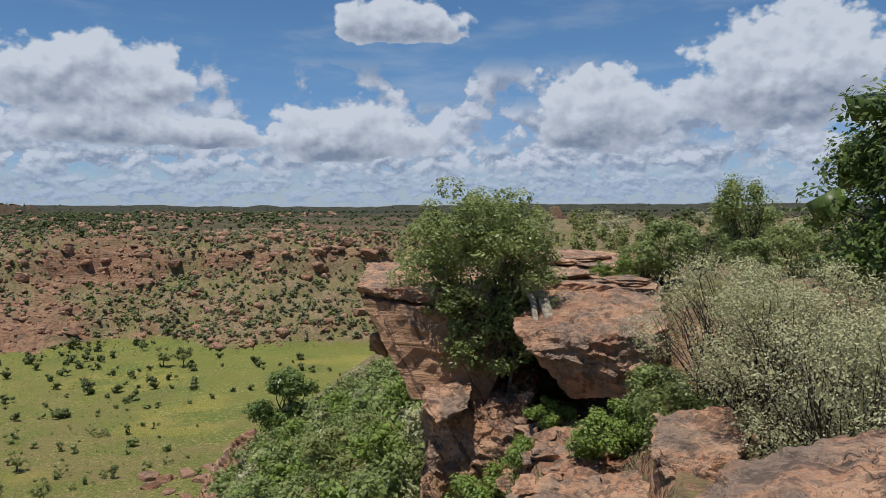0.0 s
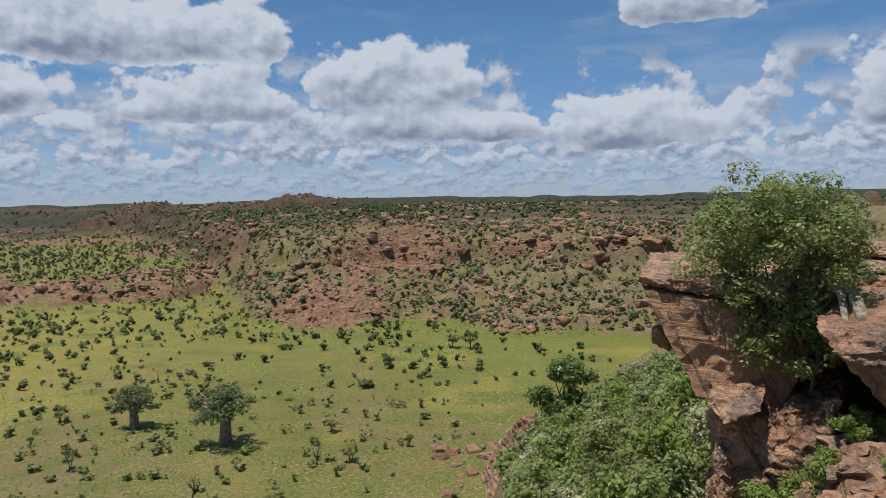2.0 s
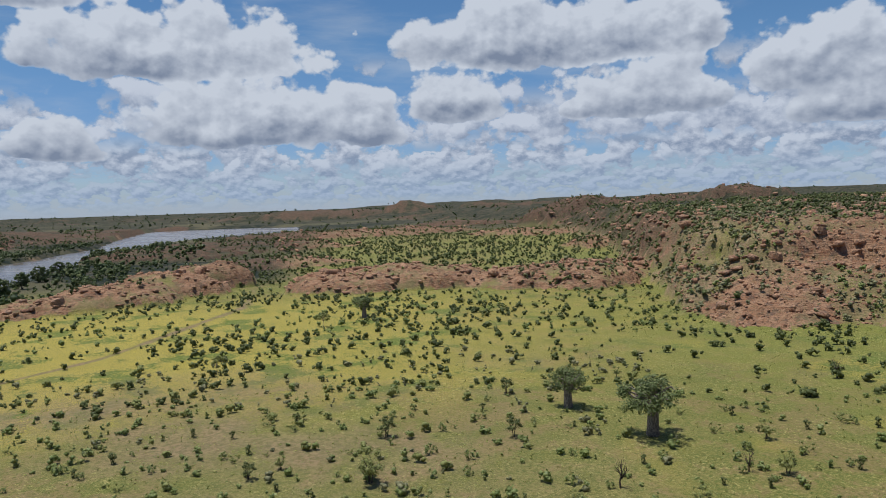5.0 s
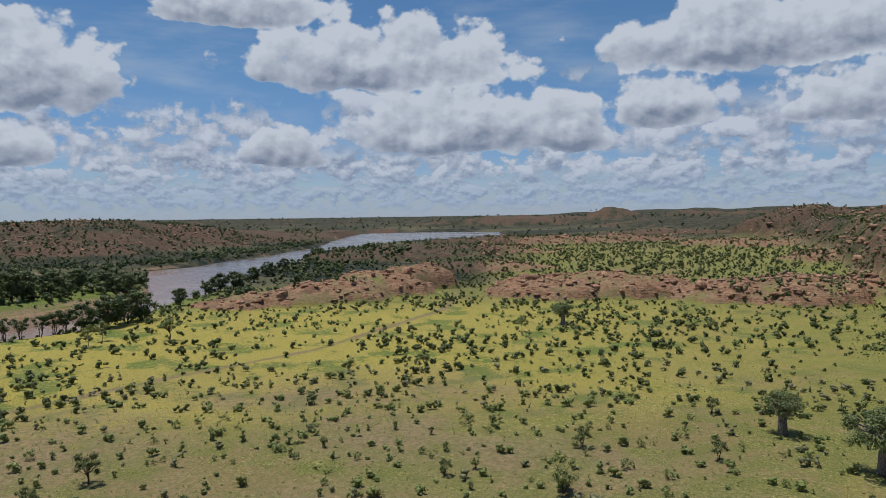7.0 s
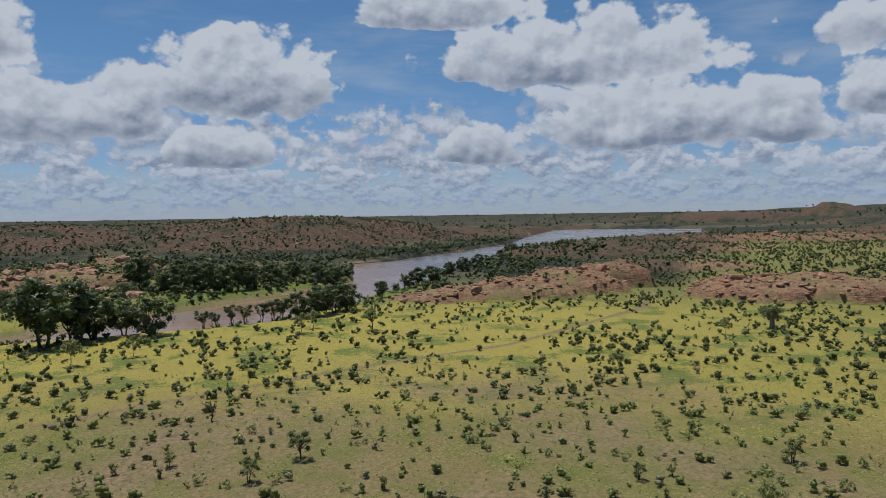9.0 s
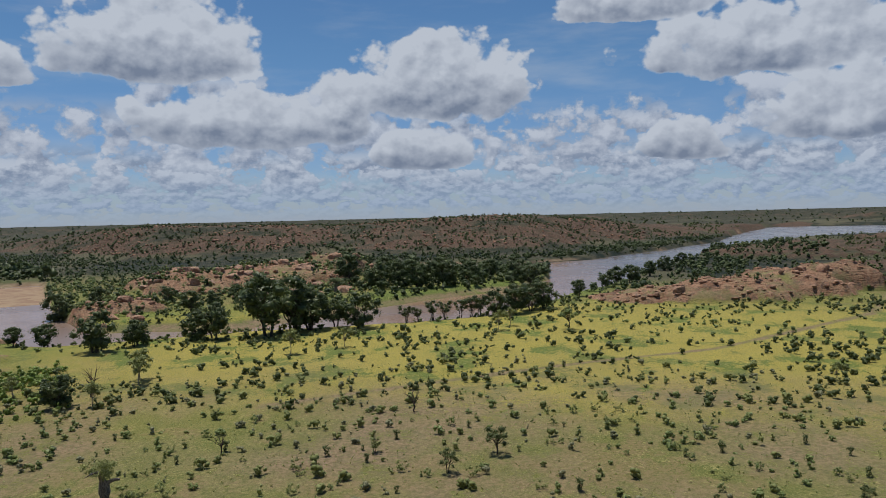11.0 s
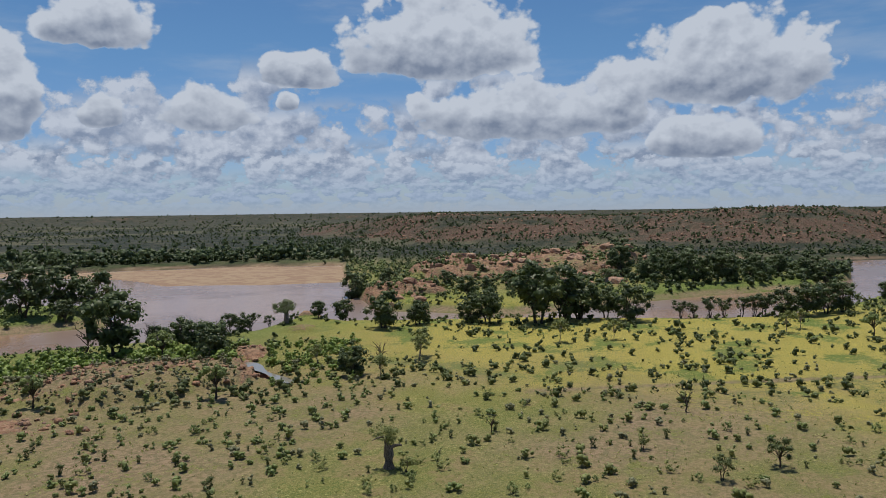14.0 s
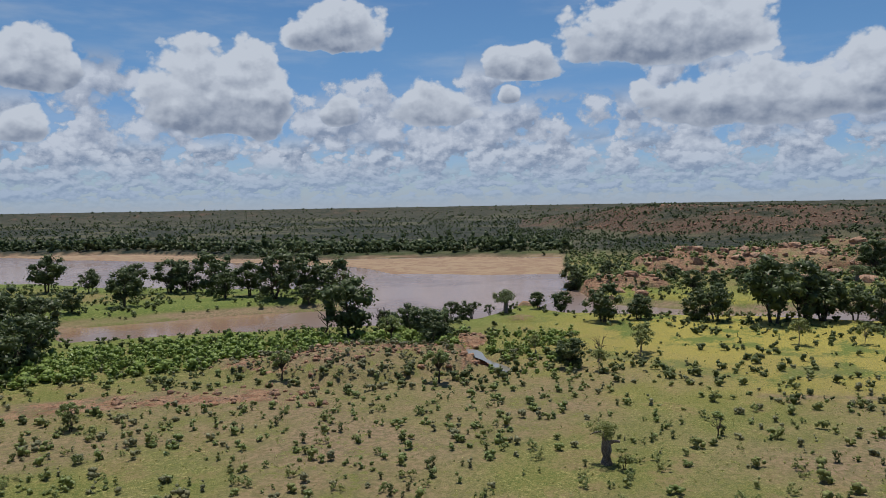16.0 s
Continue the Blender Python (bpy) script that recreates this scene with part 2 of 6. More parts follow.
def build_ground_material():
    mat, n, out = material("savanna_ground")
    place = n.add("ShaderNodeNewGeometry").outputs["Position"]
    one = n.add("ShaderNodeAttribute")
    one.attribute_name = "cover"
    split = n.add("ShaderNodeSeparateColor")
    n.put(split.inputs[0], one.outputs["Color"])
    rock, flower, soil = split.outputs[0], split.outputs[1], split.outputs[2]
    two = n.add("ShaderNodeAttribute")
    two.attribute_name = "cover_far"
    split2 = n.add("ShaderNodeSeparateColor")
    n.put(split2.inputs[0], two.outputs["Color"])
    sand, scrub, lush = split2.outputs[0], split2.outputs[1], split2.outputs[2]
    wide = n.grain(place, 0.018, 4.0, 0.55)
    mid = n.grain(place, 0.11, 5.0, 0.6)
    fine = n.grain(place, 0.9, 5.0, 0.65)
    tiny = n.grain(place, 4.5, 3.0, 0.6)
    grass = n.mix(n.ramp(mid, 0.36, 0.64), (0.156, 0.156, 0.044), (0.203, 0.184, 0.060))
    grass = n.mix(n.math("MULTIPLY", n.ramp(fine, 0.46, 0.66), 0.75), grass, (0.100, 0.130, 0.030))
    grass = n.mix(n.math("MULTIPLY", n.ramp(n.grain(place, 2.6, 4.0, 0.75), 0.55, 0.70), 0.7), grass, (0.285, 0.265, 0.095))
    dry = n.mix(n.ramp(fine, 0.40, 0.68), (0.235, 0.170, 0.084), (0.195, 0.160, 0.060))
    grass = n.mix(n.math("MULTIPLY", n.ramp(n.math("ADD", n.math("MULTIPLY", mid, 0.6), n.math("MULTIPLY", wide, 0.5)), 0.55, 0.70), 0.75), grass, dry)
    green = n.mix(n.ramp(fine, 0.35, 0.7), (0.108, 0.150, 0.034), (0.155, 0.190, 0.046))
    grass = n.mix(lush, grass, green)
    grass = n.mix(n.math("MULTIPLY", n.ramp(n.grain(place, 1.7, 5.0, 0.75), 0.55, 0.68), 0.6), grass, (0.075, 0.098, 0.026))
    bloom = n.mix(n.ramp(tiny, 0.42, 0.62), (0.200, 0.190, 0.050), (0.50, 0.395, 0.085))
    bloom_mask = n.math("MULTIPLY", flower, n.ramp(n.math("ADD", n.math("MULTIPLY", n.grain(place, 0.05, 5.0, 0.62), 0.8), n.math("MULTIPLY", fine, 0.35)), 0.38, 0.52))
    grass = n.mix(n.math("MULTIPLY", n.ramp(n.math("SUBTRACT", flower, bloom_mask), 0.15, 0.7), 0.75), grass, n.mix(fine, (0.085, 0.135, 0.026), (0.145, 0.190, 0.042)))
    tone = n.mix(bloom_mask, grass, bloom)
    fleck = n.math("MULTIPLY", n.ramp(n.grain(place, 1.1, 6.0, 0.8), 0.62, 0.74), n.ramp(n.grain(place, 0.06, 4.0, 0.6), 0.35, 0.65, 0.25, 1.0))
    tone = n.mix(n.math("MULTIPLY", fleck, 0.8), tone, (0.40, 0.355, 0.135))
    green_spots = n.ramp(n.grain(place, 0.55, 5.0, 0.7), 0.56, 0.66)
    bare = n.mix(n.ramp(fine, 0.35, 0.7), (0.290, 0.205, 0.130), (0.185, 0.138, 0.078))
    tone = n.mix(n.math("MULTIPLY", soil, n.ramp(n.math("MULTIPLY_ADD", fine, 0.6, n.math("MULTIPLY", mid, 0.5)), 0.28, 0.50)), tone, bare)
    height = n.add("ShaderNodeSeparateXYZ")
    n.put(height.inputs[0], place)
    far = n.mix(n.ramp(n.grain(place, 0.05, 7.0, 0.75), 0.44, 0.64), (0.016, 0.025, 0.018), (0.062, 0.058, 0.040))
    far = n.mix(n.math("MULTIPLY", n.math("MULTIPLY", n.ramp(n.grain(place, 0.0045, 5.0, 0.65), 0.50, 0.72), 0.8), n.ramp(height.outputs[2], 16.0, 6.0)), far, (0.105, 0.098, 0.058))
    tone = n.mix(n.math("MULTIPLY", n.math("MULTIPLY", green_spots, soil), 0.45), tone, (0.095, 0.115, 0.045))
    tone = n.mix(scrub, tone, far)
    stone, relief = rock_colour(n, place, 1.0, 1.05)
    # far rock and turf darkened where scrub is high: cloud shadow put into the colour
    stone = n.mix(n.math("MULTIPLY", scrub, 0.85), stone, n.mix(n.ramp(fine, 0.35, 0.65), (0.034, 0.029, 0.025), (0.112, 0.074, 0.054)))
    tufts = n.math("MULTIPLY", n.ramp(n.math("MULTIPLY_ADD", mid, 0.5, n.math("MULTIPLY", fine, 0.5)), 0.52, 0.60), 0.8)
    turf = n.mix(n.ramp(scrub, 0.2, 0.8), n.mix(fine, (0.13, 0.130, 0.052), (0.18, 0.165, 0.085)), n.mix(fine, (0.030, 0.036, 0.020), (0.075, 0.068, 0.042)))
    stone = n.mix(n.math("MULTIPLY", tufts, n.ramp(rock, 1.25, 0.5)), stone, turf)
    tone = n.mix(n.ramp(n.math("ADD", rock, n.math("MULTIPLY", n.math("SUBTRACT", fine, 0.5), 0.5)), 0.35, 0.6), tone, stone)
    shore = n.mix(n.ramp(mid, 0.35, 0.65), (0.340, 0.245, 0.158), (0.270, 0.178, 0.118))
    tone = n.mix(sand, tone, shore)
    bump = n.math("ADD", n.math("MULTIPLY", relief, n.math("MULTIPLY_ADD", rock, 0.9, 0.1)), n.math("MULTIPLY", tiny, 0.3))
    surface(n, out, tone, 0.92, bump, 0.8, 0.5, 0.15)
    return mat


def build_rock_material(name="sandstone", scale=1.0, warm=0.0, gain=1.35, grey=0.0):
    mat, n, out = material(name)
    coord = n.add("ShaderNodeNewGeometry").outputs["Position"]
    tone, relief = rock_colour(n, coord, scale, gain)
    if warm:
        dip = n.add("ShaderNodeMapping")
        n.put(dip.inputs["Vector"], coord)
        dip.inputs["Rotation"].default_value = (0.0, radians(31), 0.0)
        streak = n.add("ShaderNodeMapping")
        n.put(streak.inputs["Vector"], dip.outputs[0])
        streak.inputs["Scale"].default_value = (3.2, 0.8, 0.22)
        bands = n.grain(streak.outputs[0], 1.3, 5.0, 0.6)
        # tan bands of the rock, coloured brighter to include bounced light on shaded faces
        tone = n.mix(n.math("MULTIPLY", n.ramp(bands, 0.30, 0.55), warm), tone, (0.48, 0.285, 0.160))
        tone = n.mix(n.math("MULTIPLY", n.ramp(bands, 0.42, 0.26), 0.75), tone, (0.090, 0.056, 0.038))
    if grey:
        crust = n.math("MULTIPLY_ADD", n.grain(coord, 0.7, 6.0, 0.7), 0.7, n.math("MULTIPLY", n.grain(coord, 4.0, 4.0, 0.7), 0.3))
        tone = n.mix(n.math("MULTIPLY", n.ramp(crust, 0.44, 0.60), grey), tone, n.mix(n.grain(coord, 9.0, 4.0, 0.7), (0.190, 0.150, 0.115), (0.430, 0.350, 0.275)))
        spot = n.grain(coord, 2.2, 6.0, 0.75)
        tone = n.mix(n.math("MULTIPLY", n.ramp(spot, 0.58, 0.68), 0.6), tone, (0.070, 0.055, 0.046))
    info = n.add("ShaderNodeObjectInfo").outputs["Random"]
    island = n.add("ShaderNodeNewGeometry").outputs["Random Per Island"]
    tone = n.mix(n.math("MULTIPLY", n.math("FRACT", n.math("ADD", info, island)), 0.35), tone, (0.22, 0.135, 0.095))
    grain = n.grain(coord, 14.0 * scale, 4.0, 0.7)
    crack = n.add("ShaderNodeTexVoronoi")
    crack.feature = "DISTANCE_TO_EDGE"
    drift = n.add("ShaderNodeVectorMath")
    drift.operation = "MULTIPLY_ADD"
    wander = n.add("ShaderNodeTexNoise")
    n.put(wander.inputs["Vector"], coord)
    n.put(wander.inputs["Scale"], 0.9 * scale)
    n.put(drift.inputs[0], wander.outputs["Color"])
    drift.inputs[1].default_value = (1.6, 1.6, 1.6)
    n.put(drift.inputs[2], coord)
    n.put(crack.inputs["Vector"], drift.outputs[0])
    n.put(crack.inputs["Scale"], 0.22 * scale)
    line = n.math("MAXIMUM", n.ramp(crack.outputs["Distance"], 0.0, 0.016), n.ramp(n.grain(coord, 0.3 * scale, 2.0), 0.47, 0.40))
    tone = n.mix(n.math("MULTIPLY", n.math("SUBTRACT", 1.0, line), 0.45), tone, (0.085, 0.055, 0.045))
    bump = n.math("ADD", n.math("ADD", relief, n.math("MULTIPLY", grain, 0.25)), n.math("MULTIPLY", line, 0.35))
    surface(n, out, tone, 0.88, bump, 1.0, 0.22 / scale, 0.25)
    return mat


def build_leaf_material(name, dark, light, tip, gloss=0.45, thin=0.3):
    mat, n, out = material(name)
    dark, light, tip = ((c[0] * 1.18, c[1] * 1.16, c[2] * 0.95) for c in (dark, light, tip))
    island = n.add("ShaderNodeNewGeometry").outputs["Random Per Island"]
    info = n.add("ShaderNodeObjectInfo").outputs["Random"]
    place = n.add("ShaderNodeNewGeometry").outputs["Position"]
    patch = n.grain(place, 0.35, 3.0, 0.6)
    tone = n.mix(island, dark, light)
    tone = n.mix(n.math("MULTIPLY", n.ramp(n.math("FRACT", n.math("MULTIPLY", island, 17.3)), 0.72, 1.0), 0.8), tone, tip)
    tone = n.mix(n.math("MULTIPLY", n.ramp(n.math("MULTIPLY_ADD", info, 0.35, n.math("MULTIPLY", patch, 0.7)), 0.35, 0.75), 0.55), tone, light)
    shader = surface(n, out, tone, gloss, None, spec=0.35)
    through_leaf = n.add("ShaderNodeBsdfTranslucent")
    n.put(through_leaf.inputs[0], n.mix(0.5, tone, light))
    both = n.add("ShaderNodeMixShader")
    n.put(both.inputs[0], thin)
    n.tree.links.new(shader.outputs[0], both.inputs[1])
    n.tree.links.new(through_leaf.outputs[0], both.inputs[2])
    n.tree.links.new(both.outputs[0], out.inputs[0])
    return mat


def build_bark_material(name, a, b):
    mat, n, out = material(name)
    place = n.add("ShaderNodeTexCoord").outputs["Object"]
    stretch = n.add("ShaderNodeMapping")
    n.put(stretch.inputs["Vector"], place)
    stretch.inputs["Scale"].default_value = (3.0, 3.0, 0.6)
    grain = n.grain(stretch.outputs[0], 2.2, 5.0, 0.65)
    surface(n, out, n.mix(n.ramp(grain, 0.35, 0.68), a, b), 0.9, grain, 0.8, 0.08, 0.2)
    return mat


def build_water_material():
    mat, n, out = material("silty_water")
    place = n.add("ShaderNodeNewGeometry").outputs["Position"]
    wide = n.grain(place, 0.012, 4.0, 0.55)
    flow = n.add("ShaderNodeSeparateXYZ")
    n.put(flow.inputs[0], place)
    tone = n.mix(n.ramp(wide, 0.38, 0.62), (0.285, 0.175, 0.120), (0.235, 0.165, 0.130))
    # greyer base colour upriver, blended by y: sky reflection painted in, no depth involved
    deep = n.mix(n.ramp(wide, 0.38, 0.62), (0.150, 0.128, 0.118), (0.120, 0.112, 0.112))
    tone = n.mix(n.ramp(flow.outputs[1], -10.0, 90.0), tone, deep)
    ripple = n.grain(place, 0.9, 4.0, 0.6)
    slow = n.grain(place, 0.08, 3.0, 0.5)
    bump = n.math("MULTIPLY_ADD", ripple, 0.5, slow)
    surface(n, out, tone, n.ramp(wide, 0.35, 0.65, 0.16, 0.28), bump, 0.25, 0.12, 0.5)
    return mat


GROUND = build_ground_material()
ROCK = build_rock_material()
# gain of near rock raised: bounce light in its shaded hollows, put into the colour
ROCK_NEAR = build_rock_material("lifted_weathered_sandstone", 2.0, 0.0, 2.2, 0.6)
ROCK_PALE = build_rock_material("pale_sandstone", 0.8, 0.0, 1.9, 0.45)
# block and prow lifted the same way, as both lie mostly in shade
ROCK_BLOCK = build_rock_material("lifted_stained_sandstone", 1.4, 0.3, 3.1, 0.6)
ROCK_PROW = build_rock_material("lifted_banded_sandstone", 1.6, 0.9, 2.6, 0.0)
WATER = build_water_material()
# pale base colour makes up for part of the sky's reflection on the pool
POOL, pool_nodes, pool_out = material("still_pool")
surface(pool_nodes, pool_out, (0.22, 0.205, 0.175), 0.08, pool_nodes.grain(pool_nodes.add("ShaderNodeNewGeometry").outputs["Position"], 1.5, 3.0), 0.1, 0.05, 0.5)
LEAF_FIG = build_leaf_material("fig_leaf", (0.130, 0.175, 0.068), (0.265, 0.310, 0.135), (0.380, 0.415, 0.215), 0.4, 0.50)
LEAF_TREE = build_leaf_material("tree_leaf", (0.055, 0.092, 0.028), (0.125, 0.180, 0.055), (0.200, 0.255, 0.100), 0.4)
LEAF_SILVER = build_leaf_material("silver_leaf", (0.270, 0.275, 0.180), (0.415, 0.415, 0.290), (0.53, 0.525, 0.40), 0.6)
LEAF_SHRUB = build_leaf_material("shrub_leaf", (0.094, 0.136, 0.050), (0.205, 0.252, 0.098), (0.325, 0.360, 0.180), 0.5)
LEAF_BRIGHT = build_leaf_material("fresh_leaf", (0.105, 0.160, 0.040), (0.195, 0.270, 0.065), (0.285, 0.350, 0.120), 0.5)
LEAF_RIVER = build_leaf_material("river_tree_leaf", (0.032, 0.052, 0.021), (0.075, 0.105, 0.042), (0.125, 0.150, 0.070), 0.5)
LEAF_PALE = build_leaf_material("acacia_leaf", (0.130, 0.155, 0.055), (0.220, 0.245, 0.100), (0.30, 0.31, 0.15), 0.6)
LEAF_BUSH = build_leaf_material("plain_bush_leaf", (0.044, 0.064, 0.025), (0.112, 0.138, 0.054), (0.200, 0.215, 0.105), 0.6)
LEAF_GREY = build_leaf_material("grey_bush_leaf", (0.125, 0.132, 0.082), (0.225, 0.228, 0.148), (0.31, 0.31, 0.22), 0.6)
LEAF_BAOBAB = build_leaf_material("baobab_leaf", (0.066, 0.098, 0.042), (0.140, 0.178, 0.082), (0.22, 0.25, 0.135), 0.55)
LEAF_GRASS = build_leaf_material("grass_blade", (0.16, 0.19, 0.06), (0.30, 0.31, 0.12), (0.42, 0.40, 0.20), 0.7)
BARK_DARK = build_bark_material("dark_bark", (0.050, 0.040, 0.032), (0.115, 0.095, 0.075))
BARK_PALE = build_bark_material("pale_bark", (0.24, 0.20, 0.15), (0.42, 0.37, 0.29))
BARK_BAOBAB = build_bark_material("baobab_bark", (0.140, 0.115, 0.100), (0.30, 0.255, 0.220))


# ---- shapes ----
def lattice(ix, iy, seed):
    h = np.sin(ix * 127.1 + iy * 311.7 + seed * 74.7) * 43758.5453
    return h - np.floor(h)


def value_noise(x, y, seed):
    ix, iy = np.floor(x), np.floor(y)
    fx, fy = x - ix, y - iy
    fx, fy = fx * fx * (3 - 2 * fx), fy * fy * (3 - 2 * fy)
    a, b = lattice(ix, iy, seed), lattice(ix + 1, iy, seed)
    c, d = lattice(ix, iy + 1, seed), lattice(ix + 1, iy + 1, seed)
    return (a + (b - a) * fx) * (1 - fy) + (c + (d - c) * fx) * fy


def fbm(x, y, size, octaves=4, seed=0):
    """Rough relief of about -1 to 1 with waves of that size in metres."""
    total, amount, weight = 0.0, 1.0, 0.0
    for k in range(octaves):
        total = total + amount * (2 * value_noise(x / size * 2 ** k + 17 * k, y / size * 2 ** k - 9 * k, seed + k) - 1)
        weight += amount
        amount *= 0.5
    return total / weight * 1.6


def step(lo, hi, x):
    t = np.clip((x - lo) / (hi - lo), 0, 1)
    return t * t * (3 - 2 * t)


def polar(az, r, z=0.0):
    return Vector((-math.sin(radians(az)) * r, math.cos(radians(az)) * r, z))


def bearing(x, y):
    a = np.degrees(np.arctan2(-x, y))
    return np.where(a < -90, a + 360, a)


def whaleback(x, y, wobble, az, r, tall, across, deep):
    """A rounded rock hump: its height over the plain at x, y."""
    c = polar(az, r)
    ca, sa = math.cos(radians(az)), math.sin(radians(az))
    u = ((x - c.x) * ca + (y - c.y) * sa) / across
    v = (-(x - c.x) * sa + (y - c.y) * ca) / deep
    d = np.sqrt(u * u + v * v) + 0.22 * wobble
    return tall * np.clip(1 - np.maximum(d, 0) ** 2.2, 0, 1) ** 0.55


HUMPS = [
    [(61, 425, 9, 30, 34), (57, 430, 12, 40, 36), (53, 428, 11, 34, 34), (49, 405, 5, 20, 22), (46.5, 420, 10, 32, 34), (43, 425, 12, 34, 40)],
    [(83.5, 392, 4, 22, 20), (80.5, 400, 7, 30, 22), (77, 415, 10, 34, 28), (73.5, 440, 12, 32, 30), (70.6, 470, 15, 24, 26)],
    [(117, 540, 11, 40, 56), (111, 560, 12, 56, 60), (106.5, 615, 17, 34, 34), (121.5, 420, 5, 26, 20), (125.0, 396, 4.5, 16, 14), (129.4, 292, 2.2, 7, 9)],
    [(128.5, 345, 2.4, 14, 18), (133.2, 250, 1.6, 8, 14), (137, 215, 3.4, 20, 17), (142.5, 211, 4.4, 24, 19), (148, 216, 2.6, 20, 14)],
    [(27, 1150, 42, 120, 120), (31.5, 1150, 58, 110, 120), (36, 1200, 48, 120, 120), (41.5, 1300, 48, 130, 120), (22, 1300, 44, 200, 160)],
    [(55.6, 2600, 63, 110, 90), (50.5, 2600, 52, 70, 90), (47, 2400, 46, 300, 120), (62, 2700, 40, 400, 200), (-8.5, 460, 46.0, 8, 10), (-9.7, 463, 44.0, 7, 9), (62, 1150, 12, 160, 70)],
    [(73, 820, 9, 90, 90), (68, 900, 10, 120, 90), (66, 620, 6, 60, 50), (47, 1050, 10, 70, 60), (56, 1250, 10, 110, 60), (41.5, 760, 10, 40, 50), (51, 1500, 13, 150, 60), (38.5, 470, 9, 30, 40)],
]


def river(x, y, a, r):
    """Metres inside the water (minus: on land), metres inside the sandbar."""
    w = 7 * fbm(x, y, 60, 3, 5)
    near = np.interp(a, [60, 66, 72, 76.4, 79.8, 82.9, 85.9, 88.5, 90.2, 95, 101, 114, 126, 129, 132.4, 136, 150, 162, 164, 172, 200],
                     [1500, 1535, 1348, 1013, 753, 589, 484, 439, 385, 349, 330, 326, 328, 348, 314, 300, 292, 297, 325, 350, 400])
    spit = np.interp(a, [89, 90, 92.7, 96, 99, 102.5, 108, 114, 119, 123.5, 125.2, 125.8, 127],
                     [2200, 560, 488, 468, 445, 417, 375, 349, 362, 372, 440, 525, 2200])
    left = np.minimum(r - near, spit - r)
    bay = np.minimum(np.minimum(np.minimum(r - 640, 762 - r), (104 - a) * 10), (a - 86) * 10)
    far = np.interp(a, [60, 66, 71, 74.7, 78, 81.5, 86.7, 91, 103, 125, 128, 134, 143, 151, 157, 166, 200],
                    [2100, 2173, 2509, 2102, 1208, 988, 804, 751, 760, 690, 693, 714, 708, 775, 913, 974, 1100])
    wet = np.minimum(np.maximum(left, bay), far - r)
    wet = np.minimum(wet, (a - 64) * 25)
    island = np.minimum(np.minimum(r - 357, np.interp(a, [140, 143, 151, 159, 164, 172], [420, 430, 453, 486, 554, 600]) - r), (a - 142.6) * 6)
    wet = np.minimum(wet, -island) + w * 0.6
    bar_near = np.interp(a, [122, 125.7, 132, 139, 142, 149, 155, 162, 166], [540, 525, 513, 532, 606, 683, 739, 844, 960])
    bar = np.minimum(r - bar_near, far - r) + w
    bar = np.minimum(bar, (a - 122) * 20)
    return wet, bar


